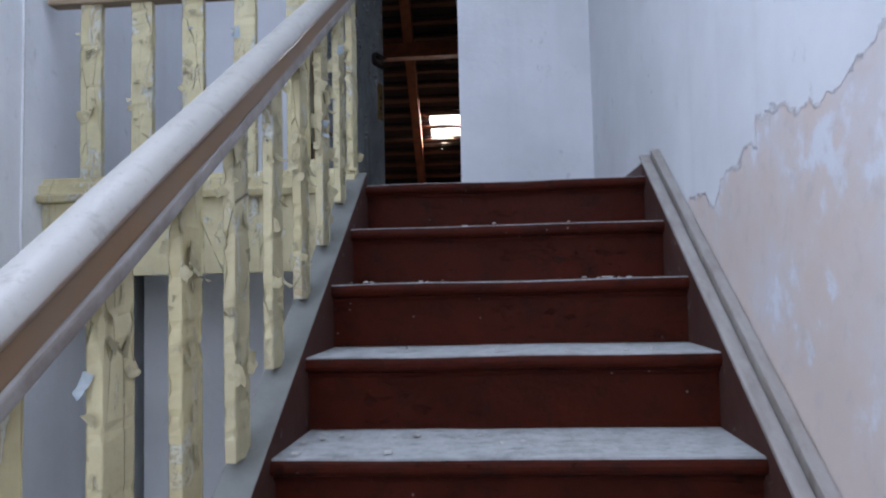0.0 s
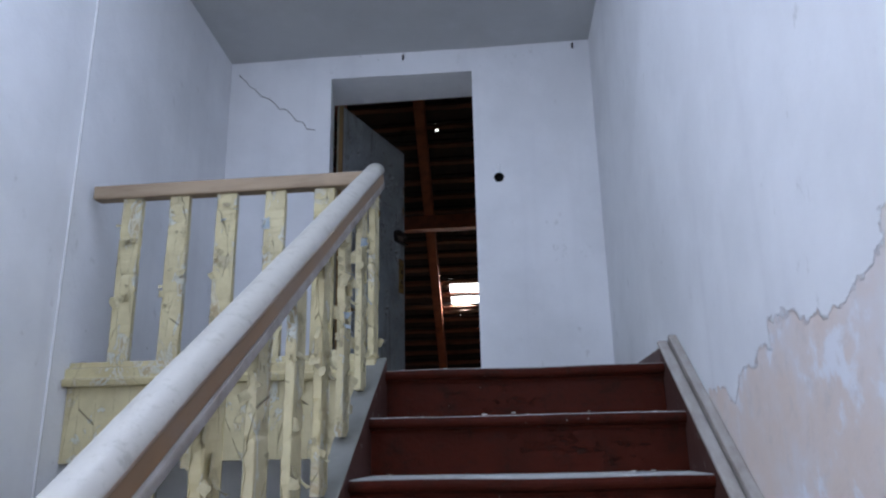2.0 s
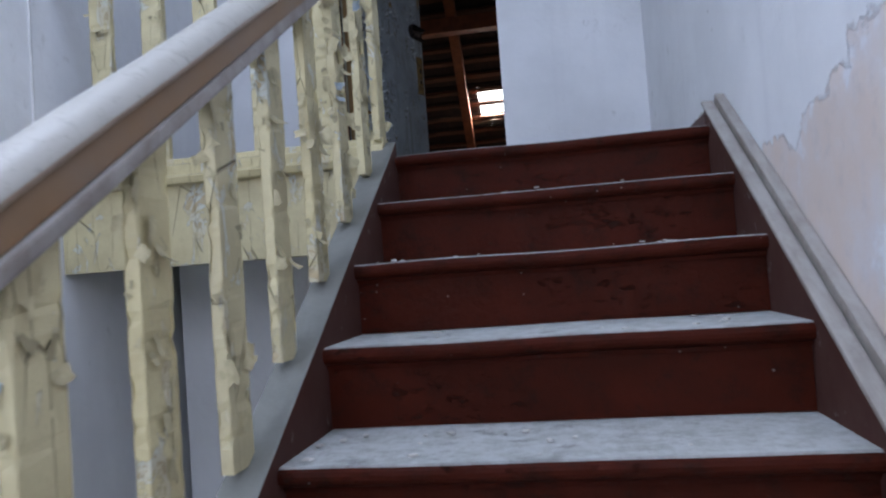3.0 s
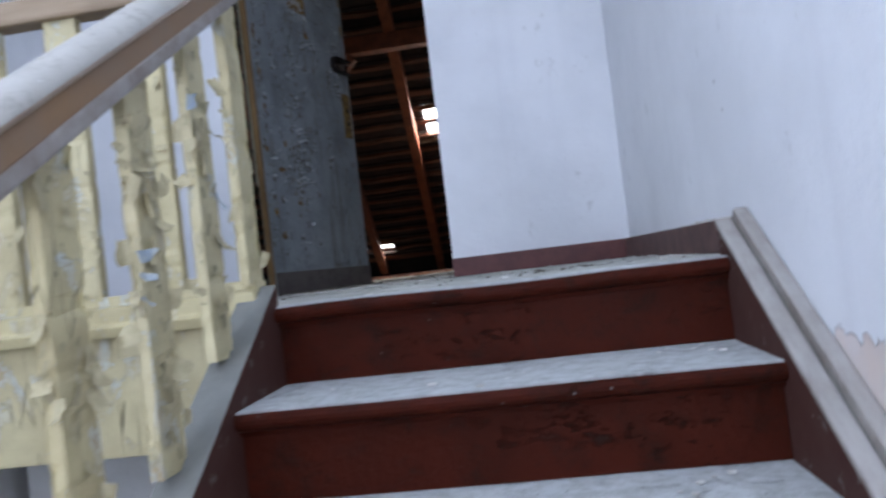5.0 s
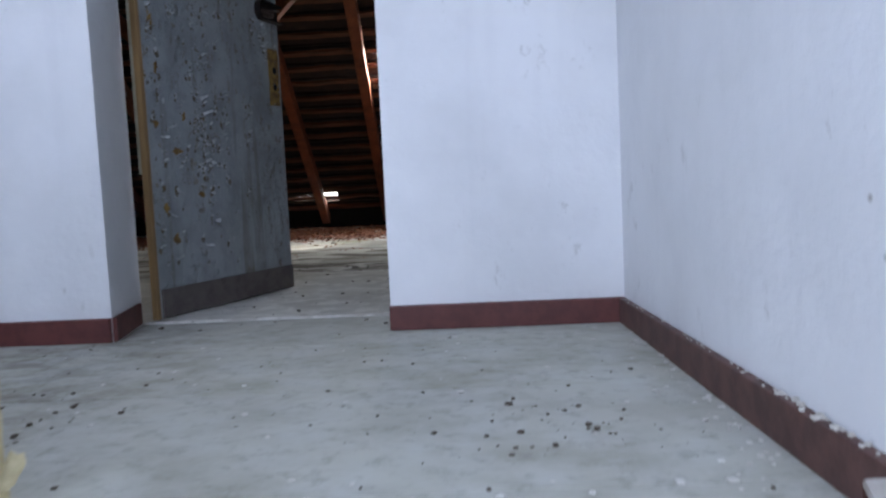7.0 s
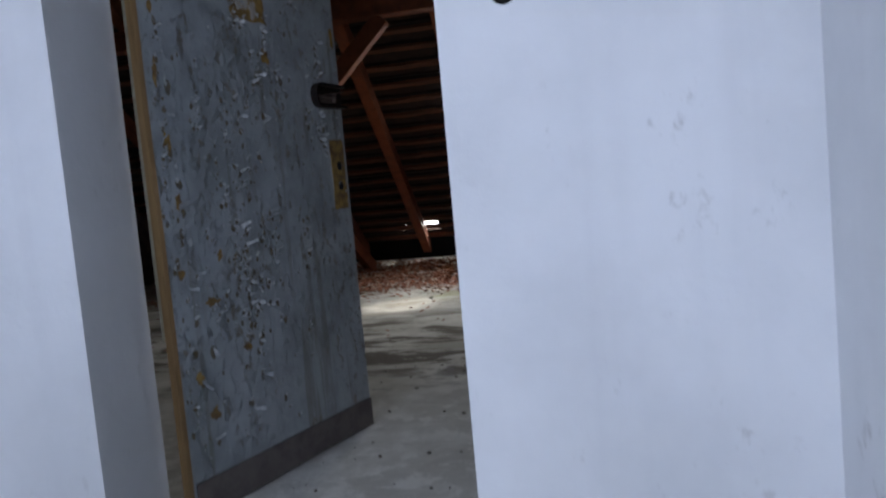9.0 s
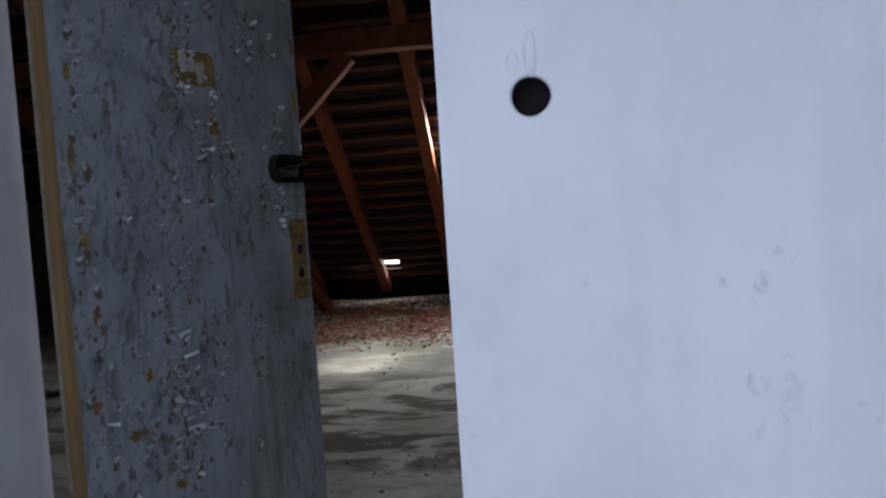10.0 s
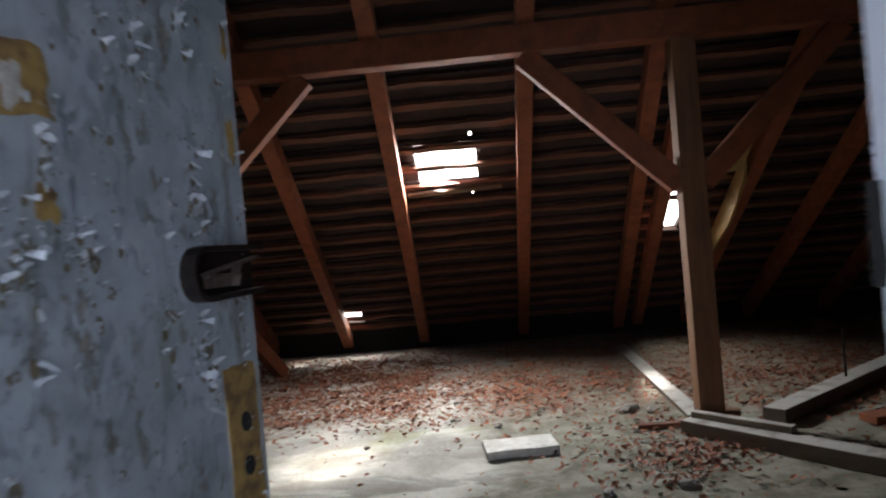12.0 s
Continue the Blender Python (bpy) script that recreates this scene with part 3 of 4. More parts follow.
for k in range(STEPS):
    y, z = -k * GOING, -k * RISE
    x0, x1 = 0.002, 0.99
    # tread with a rounded nosing and a small moulding under it
    back = y + 0.335 if k else y + 0.024
    out = [(back, z), (back, z - 0.036), (y + 0.022, z - 0.036), (y + 0.020, z - 0.050), (y + 0.014, z - 0.052), (y + 0.010, z - 0.040)]
    out += [(y + 0.008 - 0.022 * math.sin(a), z - 0.019 - 0.019 * math.cos(a)) for a in np.linspace(0.2, 2.9, 8)]
    bm = bmesh.new()
    prism(bm, out, "x", x0, x1)
    bmesh.ops.subdivide_edges(bm, edges=[e for e in bm.edges if abs((e.verts[0].co - e.verts[1].co).x) > 0.5], cuts=24)
    for v in bm.verts:
        v.co.z += 0.0035 * noise.noise(Vector((v.co.x * 3, v.co.y * 4, k * 3.1))) - (0.004 if v.co.y < y + 0.01 else 0) * (0.5 + 0.5 * noise.noise(Vector((v.co.x * 2.5, k, 4))))
    part("tread", bm, STEP, stairs, "dusty tread with a worn dark red nosing")
    bm = bmesh.new()
    box(bm, x0, x1, y + 0.021, y + 0.040, z - RISE + 0.001, z - 0.035)
    part("riser", roughen(bm, 0.0015, 7, 6), STEP, stairs)
# closed strings: one on the wall with a moulded top, one carrying the balusters
LEN = STEPS * GOING
for side, x0, x1, top in (("wall_string", 0.99, EAST - 0.001, 0.078), ("outer_string", -0.072, 0.006, 0.035)):
    bm = bmesh.new()
    end = 0.055 if side == "wall_string" else 0.022
    g = RISE / GOING
    prism(bm, [(end, end * g + top if side == "outer_string" else 0.060), (end, -0.26), (-LEN, -LEN * g - 0.26), (-LEN - 0.02, LOW), (-LEN - 0.1, LOW), (-LEN - 0.1, (-LEN - 0.1) * g + top), (-0.02, -0.02 * g + top - (0.026 if side == "wall_string" else 0.0))], "x", x0, x1)
    part(side, soften(bm, 0.004), STRING, stairs, "dusty string board with dark red inner face")
bm = bmesh.new()
a, b = Vector((0, 0.035, 0.070)), Vector((0, -LEN, -LEN * RISE / GOING + 0.079))
beam(bm, a + Vector((0.998, 0, 0.004)), b + Vector((0.998, 0, 0.004)), 0.036, 0.014)
beam(bm, a + Vector((1.034, 0, 0.014)), b + Vector((1.034, 0, 0.014)), 0.030, 0.034)
part("string_moulding", soften(bm, 0.006), MOULDING, stairs, "chipped dusty grey moulding along the wall string")
bm = bmesh.new()
prism(bm, [(0.03, -0.26), (-LEN, -LEN * RISE / GOING - 0.26), (-LEN, LOW), (0.03, LOW)], "x", -0.05, -0.02)
part("side_panel", bm, CREAM, stairs, "cream panel below the outer string")

# ---- balusters, handrail ----
def baluster_mesh(bm, x, y, z0, z1, wx, wy, seed):
    """A flat baluster with wavering faces and chipped arrises."""
    n, last = 48, None
    for i in range(n + 1):
        z = z0 + (z1 - z0) * i / n
        e = noise.noise(Vector((seed * 3.7, z * 5, 1.3))) * 0.0022
        f = noise.noise(Vector((seed * 5.1, z * 6, 7.7))) * 0.002
        row = []
        for c, (sx, sy) in enumerate(((-1, -1), (1, -1), (1, 1), (-1, 1))):
            chip = 0.0012 + 0.013 * max(0.0, noise.noise(Vector((seed * 2.3 + c * 5.3, z * 33, c))) - 0.12)
            px, py = (wx / 2 - min(chip, wx * 0.28)) * sx, (wy / 2 - min(chip, wy * 0.28)) * sy
            pair = [(sx * wx / 2, py), (px, sy * wy / 2)]
            for u, v in pair if sx * sy < 0 else pair[::-1]:
                row.append(bm.verts.new((x + u + (e if sx < 0 else f), y + v + (e if sy > 0 else f), z)))
        if last:
            for j in range(8):
                bm.faces.new((last[j], last[(j + 1) % 8], row[(j + 1) % 8], row[j]))
        else:
            bm.faces.new(row)
        last = row
    bm.faces.new(last)


def peel(bm, p, n, side, w, h, curl, r):
    """A sheet of paint, held along one edge at p and rolling away towards side."""
    p, n, side = Vector(p), Vector(n).normalized(), Vector(side).normalized()
    v = n.cross(side)
    rows = []
    for i in range(6):
        q = i / 5
        out, along = curl * w * q * q, w * (q - 0.22 * curl * q ** 3)
        ragged = 1.0 - 0.45 * q * r.random()
        skew = (r.random() - 0.5) * 0.25 * h * q
        rows.append([bm.verts.new(p + side * (along * (1 + (0.3 * (r.random() - 0.5) if i == 5 else 0))) + n * (0.0012 + out * (0.8 + 0.4 * j / 3)) + v * ((j / 3 - 0.5) * h * ragged + skew)) for j in range(4)])
    for i in range(5):
        for j in range(3):
            bm.faces.new((rows[i][j], rows[i][j + 1], rows[i + 1][j + 1], rows[i + 1][j]))


def large_flakes(o, r, count, x, y, z0, z1, wx, wy, face):
    """Big curling sheets on the broad face and over the arrises of one baluster."""
    for _ in range(count):
        k = bmesh.new()
        z, w, h = r.uniform(z0 + 0.05, z1 - 0.06), r.uniform(0.010, 0.030), r.uniform(0.018, 0.052)
        s, curl = r.choice((-1, 1)), r.choice((0.15, 0.3, 0.45, 0.7, 1.0))
        along = Vector((0, 1, 0)) if face.x else Vector((1, 0, 0))
        half, deep = (wy / 2, wx / 2) if face.x else (wx / 2, wy / 2)
        at = Vector((x, y, z)) + face * deep + along * s * half * r.uniform(0.05, 1.0)
        way = along * s + Vector((0, 0, r.uniform(-0.8, 0.3)))
        if r.random() < 0.3:
            way = Vector((0, 0, -1)) + along * r.uniform(-0.4, 0.4)
            w, h = h * 0.8, w * 1.2
        peel(k, at, face, way - face * way.dot(face), w, h, curl, r)
        part("paint_flake", k, BLUE_FLAKE if r.random() < 0.05 else CREAM_FLAKE, o, "", True)


def flakes_on(bm, rng, x, y, z0, z1, wx, wy, count):
    for _ in range(count):
        z, size = rng.uniform(z0 + 0.02, z1 - 0.05), rng.uniform(0.008, 0.026)
        turn, curl = rng.gauss(0, 0.45) + rng.choice((0, 3.14)), rng.choice((0.02, 0.05, 0.08, 0.12, 0.2, 0.45))
        if rng.random() < 0.7:
            p, n = Vector((x + wx / 2, y + rng.uniform(-0.36, 0.36) * wy, z)), (1, 0, 0)
        else:
            p, n, size = Vector((x + rng.uniform(-0.2, 0.2) * wx, y - wy / 2, z)), (0, -1, 0), min(size, 0.016)
        flake(bm, p, n, size, curl, turn)


rng = random.Random(4)
RAIL_X = -0.045
G = RISE / GOING
stair_rail = empty("stair_balustrade", (RAIL_X, -1.2, -0.8), "cream balustrade with badly peeling flat balusters and rounded rail", "balustrade")
RS = 0.637
a, b = Vector((RAIL_X, 0.03, 0.793)), Vector((RAIL_X, -2.9, 0.793 - 2.93 * RS))
d = (b - a).normalized()
up = Vector((1, 0, 0)).cross(d)
up = up if up.z > 0 else -up
bm = bmesh.new()
prof = [(0.037 * math.cos(t), 0.031 * math.sin(t)) for t in np.linspace(-0.2, math.pi + 0.2, 14)]
loops = []
for s in range(31):
    c = a.lerp(b, s / 30) + up * 0.003 * noise.noise(Vector((s * 0.4, 2, 2)))
    loops.append([bm.verts.new(c + Vector((1, 0, 0)) * u + up * w) for u, w in prof])
for s in range(30):
    for i in range(len(prof)):
        j = (i + 1) % len(prof)
        bm.faces.new((loops[s][i], loops[s][j], loops[s + 1][j], loops[s + 1][i]))
bm.faces.new(loops[0]), bm.faces.new(loops[-1])
part("handrail", bm, RAIL, stair_rail, "rounded grey-white painted handrail", True)
bm = bmesh.new()
beam(bm, a - up * 0.026, b - up * 0.026, 0.060, 0.044, up)
part("rail_core", roughen(soften(bm, 0.004), 0.005, 14, 5), UNDER_RAIL, stair_rail, "worn brown bare wood under the handrail")
bm = bmesh.new()
beam(bm, a - up * 0.060, b - up * 0.060, 0.066, 0.026, up)
part("rail_fillet", roughen(soften(bm, 0.005), 0.008, 16, 6), MOULDING, stair_rail, "chipped grey fillet along the underside of the rail")
for i in range(13):
    y = 0.035 - 0.2365 * i if i else 0.012
    wx, wy = 0.024, 0.082
    z0, z1 = y * G + 0.045, 0.793 + (y - 0.03) * RS - 0.075
    bm = bmesh.new()
    baluster_mesh(bm, RAIL_X, y, z0, z1, wx, wy, i)
    o = part("baluster", bm, CREAM, stair_rail)
    bm = bmesh.new()
    flakes_on(bm, rng, RAIL_X, y, z0, z1, wx, wy, (8, 44, 44)[i] if i < 3 else 22)
    tagged(part("flaking_paint", bm, CREAM_FLAKE, o, "curling flakes of cream paint"), kind="stuff")
    large_flakes(o, rng, (2, 13, 14, 10, 6, 5)[i] if i < 6 else 4, RAIL_X, y, z0, z1, wx, wy, Vector((1, 0, 0)))
    large_flakes(o, rng, (2, 6, 6, 4)[i] if i < 4 else 2, RAIL_X, y, z0, z1, wx, wy, Vector((0, -1, 0)))

bm = bmesh.new()
for dz, w in ((0.0, 0.020), (0.03, 0.026), (-0.035, 0.016)):
    flake(bm, Vector((RAIL_X + 0.012, -0.49, 0.085 + dz)), (1, 0, 0.2), w, 0.8, 1.2 + dz * 20)
tagged(part("hanging_paint", bm, BLUE_FLAKE, stair_rail, "hanging curl of pale blue old paint"), kind="stuff")

gallery = empty("gallery_balustrade", (-0.65, 0.02, 0.06), "gallery railing of flat cream balusters under a bare wooden rail", "balustrade")
bm = bmesh.new()
beam(bm, (WEST + 0.025, 0.015, 0.752), (-0.07, 0.015, 0.752), 0.062, 0.058)
part("top_rail", roughen(soften(bm, 0.009), 0.003, 4), BARE_RAIL, gallery, "weathered grey-brown bare wooden rail")
for i, x in enumerate((-1.037, -0.838, -0.640, -0.441, -0.243)):
    bm = bmesh.new()
    baluster_mesh(bm, x, 0.015, 0.060, 0.727, 0.082, 0.026, i + 20)
    o = part("baluster", bm, CREAM, gallery)
    bm = bmesh.new()
    for _ in range(9):
        flake(bm, Vector((x + rng.uniform(-0.04, 0.04), 0.002, rng.uniform(0.08, 0.7))), (0, -1, 0), rng.uniform(0.008, 0.022), rng.uniform(0.05, 0.6), rng.uniform(0, 6.28))
    tagged(part("flaking_paint", bm, CREAM_FLAKE, o, "curling flakes of cream paint"), kind="stuff")
    large_flakes(o, rng, 4, x, 0.015, 0.060, 0.727, 0.082, 0.026, Vector((0, -1, 0)))

# ---- the attic door, swung back into the attic ----
HINGE, WAY = Vector((-0.656, 1.866, 0)), Vector((0.3030, 0.9530, 0))
ACROSS = Vector((WAY.y, -WAY.x, 0))
DOOR_M = Matrix((WAY, ACROSS, Vector((0, 0, 1)))).transposed().to_4x4()
DOOR_M.translation = HINGE
door = empty("door_1", HINGE, "open grey-blue plank door with flaking paint", "door")
tagged(door, kind="structure")


def on_door(name, make, material, parent=None, label="", smooth=False):
    k = bmesh.new()
    make(k)
    bmesh.ops.transform(k, matrix=DOOR_M, verts=k.verts[:])
    return part(name, k, material, parent or door, label, smooth)


DW, DH, DT = 0.94, 2.05, 0.04


def leaf_shape(k):
    box(k, 0.012, DW, -DT, 0, 0.006, DH)
    soften(k, 0.004)


leaf_part = on_door("door_leaf", leaf_shape, DOOR, label="grey-blue painted door leaf covered in flaking paint")
on_door("hinge_stile_edge", lambda k: roughen(box(k, -0.004, 0.014, -0.024, 0.002, 0.004, DH + 0.002) and k, 0.002, 9, 4), DOOR_EDGE, label="bare ochre wood edge")
on_door("rebate_edge", lambda k: roughen(box(k, 0.0, 0.0115, -DT - 0.001, -0.0245, 0.55, DH) and k, 0.0015, 9, 4), OLD_GREY, label="olive-grey painted rebate, broken away at the foot")
on_door("kickboard", lambda k: box(k, 0.024, DW - 0.002, 0.001, 0.007, 0.006, 0.115), KICK, label="brown-grey kickboard strip")


def ragged(k, x0, x1, z0, z1, y, seed, amp=0.006, n=28):
    """A thin bared patch with an uneven outline."""
    pts = []
    for i in range(n):
        t = 4 * i / n
        s = t % 1
        px, pz = [(x0 + (x1 - x0) * s, z0), (x1, z0 + (z1 - z0) * s), (x1 - (x1 - x0) * s, z1), (x0, z1 - (z1 - z0) * s)][int(t)]
        pts.append((px + amp * noise.noise(Vector((px * 60, pz * 60, seed))), pz + amp * noise.noise(Vector((pz * 55, px * 55, seed + 5)))))
    prism(k, pts, "y", y - 0.002, y + 0.0012)


def blob(k, cx, cz, rx, rz, y, seed):
    """A thin bared patch with a torn, rounded outline."""
    pts = []
    for i in range(22):
        t = 2 * math.pi * i / 22
        r = 0.75 + 0.65 * noise.noise(Vector((math.cos(t) * 1.6, math.sin(t) * 1.6, seed)))
        pts.append((cx + rx * r * math.cos(t), cz + rz * r * math.sin(t)))
    prism(k, pts, "y", y - 0.002, y + 0.0012)


on_door("paper_label_remains", lambda k: ragged(k, 0.380, 0.542, 1.542, 1.636, 0, 3, 0.010), RUST_PATCH, label="ochre square where a label was torn off")
for i, (px, pz, w, h) in enumerate(((0.430, 1.596, 0.034, 0.038), (0.488, 1.582, 0.028, 0.034))):
    on_door("torn_paper", lambda k: blob(k, px, pz, w, h, 0.0012, 9 + i), TORN, label="grey remains of torn paper")
for i, (px, pz, w, h) in enumerate(((0.527, 1.430, 0.026, 0.038), (0.065, 1.13, 0.018, 0.035), (0.080, 0.95, 0.016, 0.026), (0.050, 1.33, 0.012, 0.04), (0.17, 0.64, 0.03, 0.018), (0.085, 0.42, 0.018, 0.026),
                                   (0.30, 0.47, 0.024, 0.016), (0.22, 0.78, 0.016, 0.016), (0.06, 1.52, 0.012, 0.026), (0.13, 0.30, 0.02, 0.03), (0.915, 1.55, 0.012, 0.06), (0.92, 1.72, 0.010, 0.04), (0.06, 0.74, 0.015, 0.02))):
    on_door("bare_patch", lambda k: blob(k, px, pz, w, h, 0, 20 + i), RUST_PATCH)


def plate_shape(k):
    ragged(k, 0.838, 0.922, 0.885, 1.152, 0.0015, 40, 0.007)


on_door("lock_plate", plate_shape, RUST_PATCH, label="rusty ochre lock plate mark with two holes")
# lock holes are flat black pieces, their inner shade given as colour
for hz in (1.052, 0.975):
    on_door("lock_hole", lambda k: prism(k, [(0.884 + 0.014 * math.cos(i * 0.785), hz + 0.018 * math.sin(i * 0.785)) for i in range(8)], "y", -0.001, 0.005), DARK)


BZ = 1.317


def latch_case(k):
    """Open iron case of a rim latch: back plate and a raised, rounded rim."""
    def arc(r, n=9):
        return [(0.788 - r * 0.75 * math.sin(t), BZ + r * math.cos(t)) for t in np.linspace(0, math.pi, n)]
    prism(k, arc(0.045) + [(0.938, BZ - 0.042), (0.938, BZ + 0.042)], "y", 0.0, 0.004)
    outer, inner = arc(0.046), arc(0.037)
    outer, inner = [(0.940, BZ + 0.043)] + outer + [(0.940, BZ - 0.043)], [(0.940, BZ + 0.034)] + inner + [(0.940, BZ - 0.034)]
    for i in range(len(outer) - 1):
        prism(k, [outer[i], outer[i + 1], inner[i + 1], inner[i]], "y", 0.002, 0.032)
    bmesh.ops.remove_doubles(k, verts=k.verts[:], dist=0.0003)


case = on_door("latch_case", latch_case, IRON, label="rusty black iron case of a rim latch")


def latch_tongue(k):
    for (ua, za), (ub, zb) in (((0.790, 1.316), (0.930, 1.338)), ((0.792, 1.313), (0.872, 1.312)), ((0.872, 1.312), (0.880, 1.330)), ((0.868, 1.292), (0.876, 1.312))):
        beam(k, (ua, 0.019, za), (ub, 0.019, zb), 0.018, 0.0045, (0, 0, 1))
    box(k, 0.800, 0.868, 0.004, 0.014, 1.292, 1.310)


on_door("latch_tongue", latch_tongue, TONGUE, case, "bent strips of worn steel")


def flaking_places():
    """Where the door's paint has lifted: clumps strung out along the grain, and single scales."""
    r = random.Random(11)
    spots = []

    def clump(cx, cz, sx, sz, count, big):
        for _ in range(count):
            u, z = cx + r.gauss(0, sx), cz + r.gauss(0, sz)
            if 0.03 < u < DW - 0.012 and 0.13 < z < DH - 0.03:
                spots.append((u, z, r.choice((0.003, 0.004, 0.005, 0.007, big)) * r.uniform(0.75, 1.1)))

    for z in np.arange(0.22, 1.95, 0.085):
        clump(r.choice((0.055, 0.07, 0.10)), z, 0.012, 0.03, 9, 0.014)
        clump(r.choice((0.895, 0.915, 0.925)), z, 0.006, 0.03, 5, 0.010)
    for u, lo, hi, num in ((0.19, 0.5, 1.9, 8), (0.27, 0.45, 1.3, 9), (0.34, 0.40, 1.25, 14), (0.40, 0.40, 1.9, 14), (0.47, 0.5, 1.95, 11), (0.55, 1.1, 1.95, 8), (0.63, 0.4, 1.9, 7), (0.72, 1.2, 1.95, 6), (0.80, 0.9, 1.9, 6)):
        for _ in range(num):
            clump(u + r.gauss(0, 0.016), r.uniform(lo, hi), 0.011, 0.04, r.randint(7, 20), 0.013)
    for _ in range(240):
        clump(r.uniform(0.04, 0.92), r.uniform(0.15, 2.0), 0.004, 0.01, 1, 0.008)
    for u, z in ((0.065, 1.11), (0.085, 0.93), (0.530, 1.39), (0.30, 0.56), (0.36, 0.60), (0.09, 0.41), (0.12, 0.22), (0.34, 0.80), (0.15, 0.50), (0.33, 0.86), (0.09, 1.30), (0.42, 0.67)):
        spots.append((u, z, 0.022))
    for _ in range(46):
        spots.append((r.choice((0.06, 0.085, 0.30, 0.36, 0.42, 0.47)) + r.gauss(0, 0.02), r.uniform(0.2, 1.25), r.uniform(0.012, 0.018)))
    return spots


PLACES = flaking_places()


def door_flakes(k):
    r = random.Random(12)
    for u, z, size in PLACES:
        flake(k, Vector((u, 0, z)), (0, 1, 0), size, r.uniform(0.4, 1.8), r.gauss(0, 1.0) + r.choice((0, 3.14, 3.14)))


def door_bare_spots(k):
    """The wood and old primer laid bare beside each scale."""
    r = random.Random(13)
    for u, z, size in PLACES:
        if r.random() < 0.7:
            turn, rad = r.uniform(0, 6.28), size * r.uniform(0.5, 1.1)
            cx, cz = u + r.gauss(0, 0.3) * size, z - 0.5 * size
            k.faces.new([k.verts.new((cx + rad * 0.7 * r.uniform(0.6, 1.2) * math.cos(turn + t), 0.0007, cz + rad * r.uniform(0.7, 1.3) * math.sin(turn + t))) for t in np.arange(0, 6.2, 0.9)])


tagged(on_door("bared_wood", door_bare_spots, BARE_SPOT, leaf_part, "dark spots where paint has scaled off"), kind="stuff")
tagged(on_door("flaking_paint", door_flakes, FLAKE, leaf_part, "curled pale flakes of grey paint"), kind="stuff")

# door frame on the attic side of the wall
frame_1 = empty("door_frame", (JRB + 0.03, ATTIC, 0), "worn ochre wooden door frame on the attic side", "door frame")
bm = bmesh.new()
box(bm, JRB + 0.03, JRB + 0.10, ATTIC + 0.002, ATTIC + 0.05, 0.0, HEAD + 0.09)
part("jamb", roughen(soften(bm, 0.004), 0.003, 5, 2), DOOR_EDGE, frame_1)
bm = bmesh.new()
box(bm, JLB - 0.15, JLB - 0.065, ATTIC + 0.002, ATTIC + 0.05, 0.0, HEAD + 0.09)
part("jamb", roughen(soften(bm, 0.004), 0.003, 5, 2), DOOR_EDGE, frame_1)
bm = bmesh.new()
box(bm, JLB - 0.064, JRB + 0.029, ATTIC + 0.002, ATTIC + 0.05, HEAD + 0.03, HEAD + 0.09)
part("head", soften(bm, 0.004), DOOR_EDGE, frame_1)

# strike recess: black piece with the shade of the recess in its colour
bm = bmesh.new()
ragged_pts = [(1.835 + 0.004 * noise.noise(Vector((z * 40, 1, 1))), z) for z in np.linspace(1.298, 1.352, 6)]
prism(bm, ragged_pts + [(1.847, 1.352), (1.847, 1.298)], "x", JRB - 0.002, JRB + 0.006)
part("strike_recess", bm, DARK, frame_1, "strike recess, its rust and shade put in as near-black")
bm = bmesh.new()
prism(bm, [(1.775 + 0.007 * math.cos(t) * (1 + 0.3 * math.sin(3 * t)), 1.474 + 0.022 * math.sin(t)) for t in np.linspace(0, 6.0, 12)], "x", JRB - 0.002, JRB + 0.004)
part("rust_mark", bm, DOOR_EDGE, frame_1, "red-brown bared mark in the whitewash")

# ---- attic: floor, gables, roof ----
AW, AE, EAVE = -5.6, 6.6, 11.1
SLOPE = 0.595
def roof_z(y):
    return 2.66 - SLOPE * (y - 6.14)


RIDGE = 3.55
bm = bmesh.new()
box(bm, AW, AE, ATTIC, EAVE, -0.25, 0)
bmesh.ops.subdivide_edges(bm, edges=bm.edges[:], cuts=40, use_grid_fill=True)
for v in bm.verts:
    if v.co.z > -0.01 and v.co.y > ATTIC + 0.3:
        v.co.z += 0.008 * noise.noise(v.co * 1.3)
structure("floor_attic", bm, ATTIC_FLOOR, "dusty grey attic screed with dark stains, debris and painted door light", "floor")
bm = bmesh.new()
for x0, x1 in ((AW - 0.25, AW), (AE, AE + 0.25)):
    prism(bm, [(ATTIC - 0.34, -0.25), (EAVE, -0.25), (EAVE, roof_z(EAVE) + 0.3), (RIDGE, roof_z(RIDGE) + 0.3), (ATTIC - 0.34, roof_z(RIDGE) - 0.6)], "x", x0, x1)
for x0, x1 in ((AW, WEST - 0.251), (EAST + 0.251, AE)):
    box(bm, x0, x1, NORTH, ATTIC, -0.25, CEIL + 0.9)
structure("wall_attic", bm, make_plain("dark_brick_dust", (0.20, 0.13, 0.10), (0.12, 0.085, 0.07), 8, 0.95), "dim rough masonry closing the attic", "wall")

NDIR = Vector((0, SLOPE, 1)).normalized()
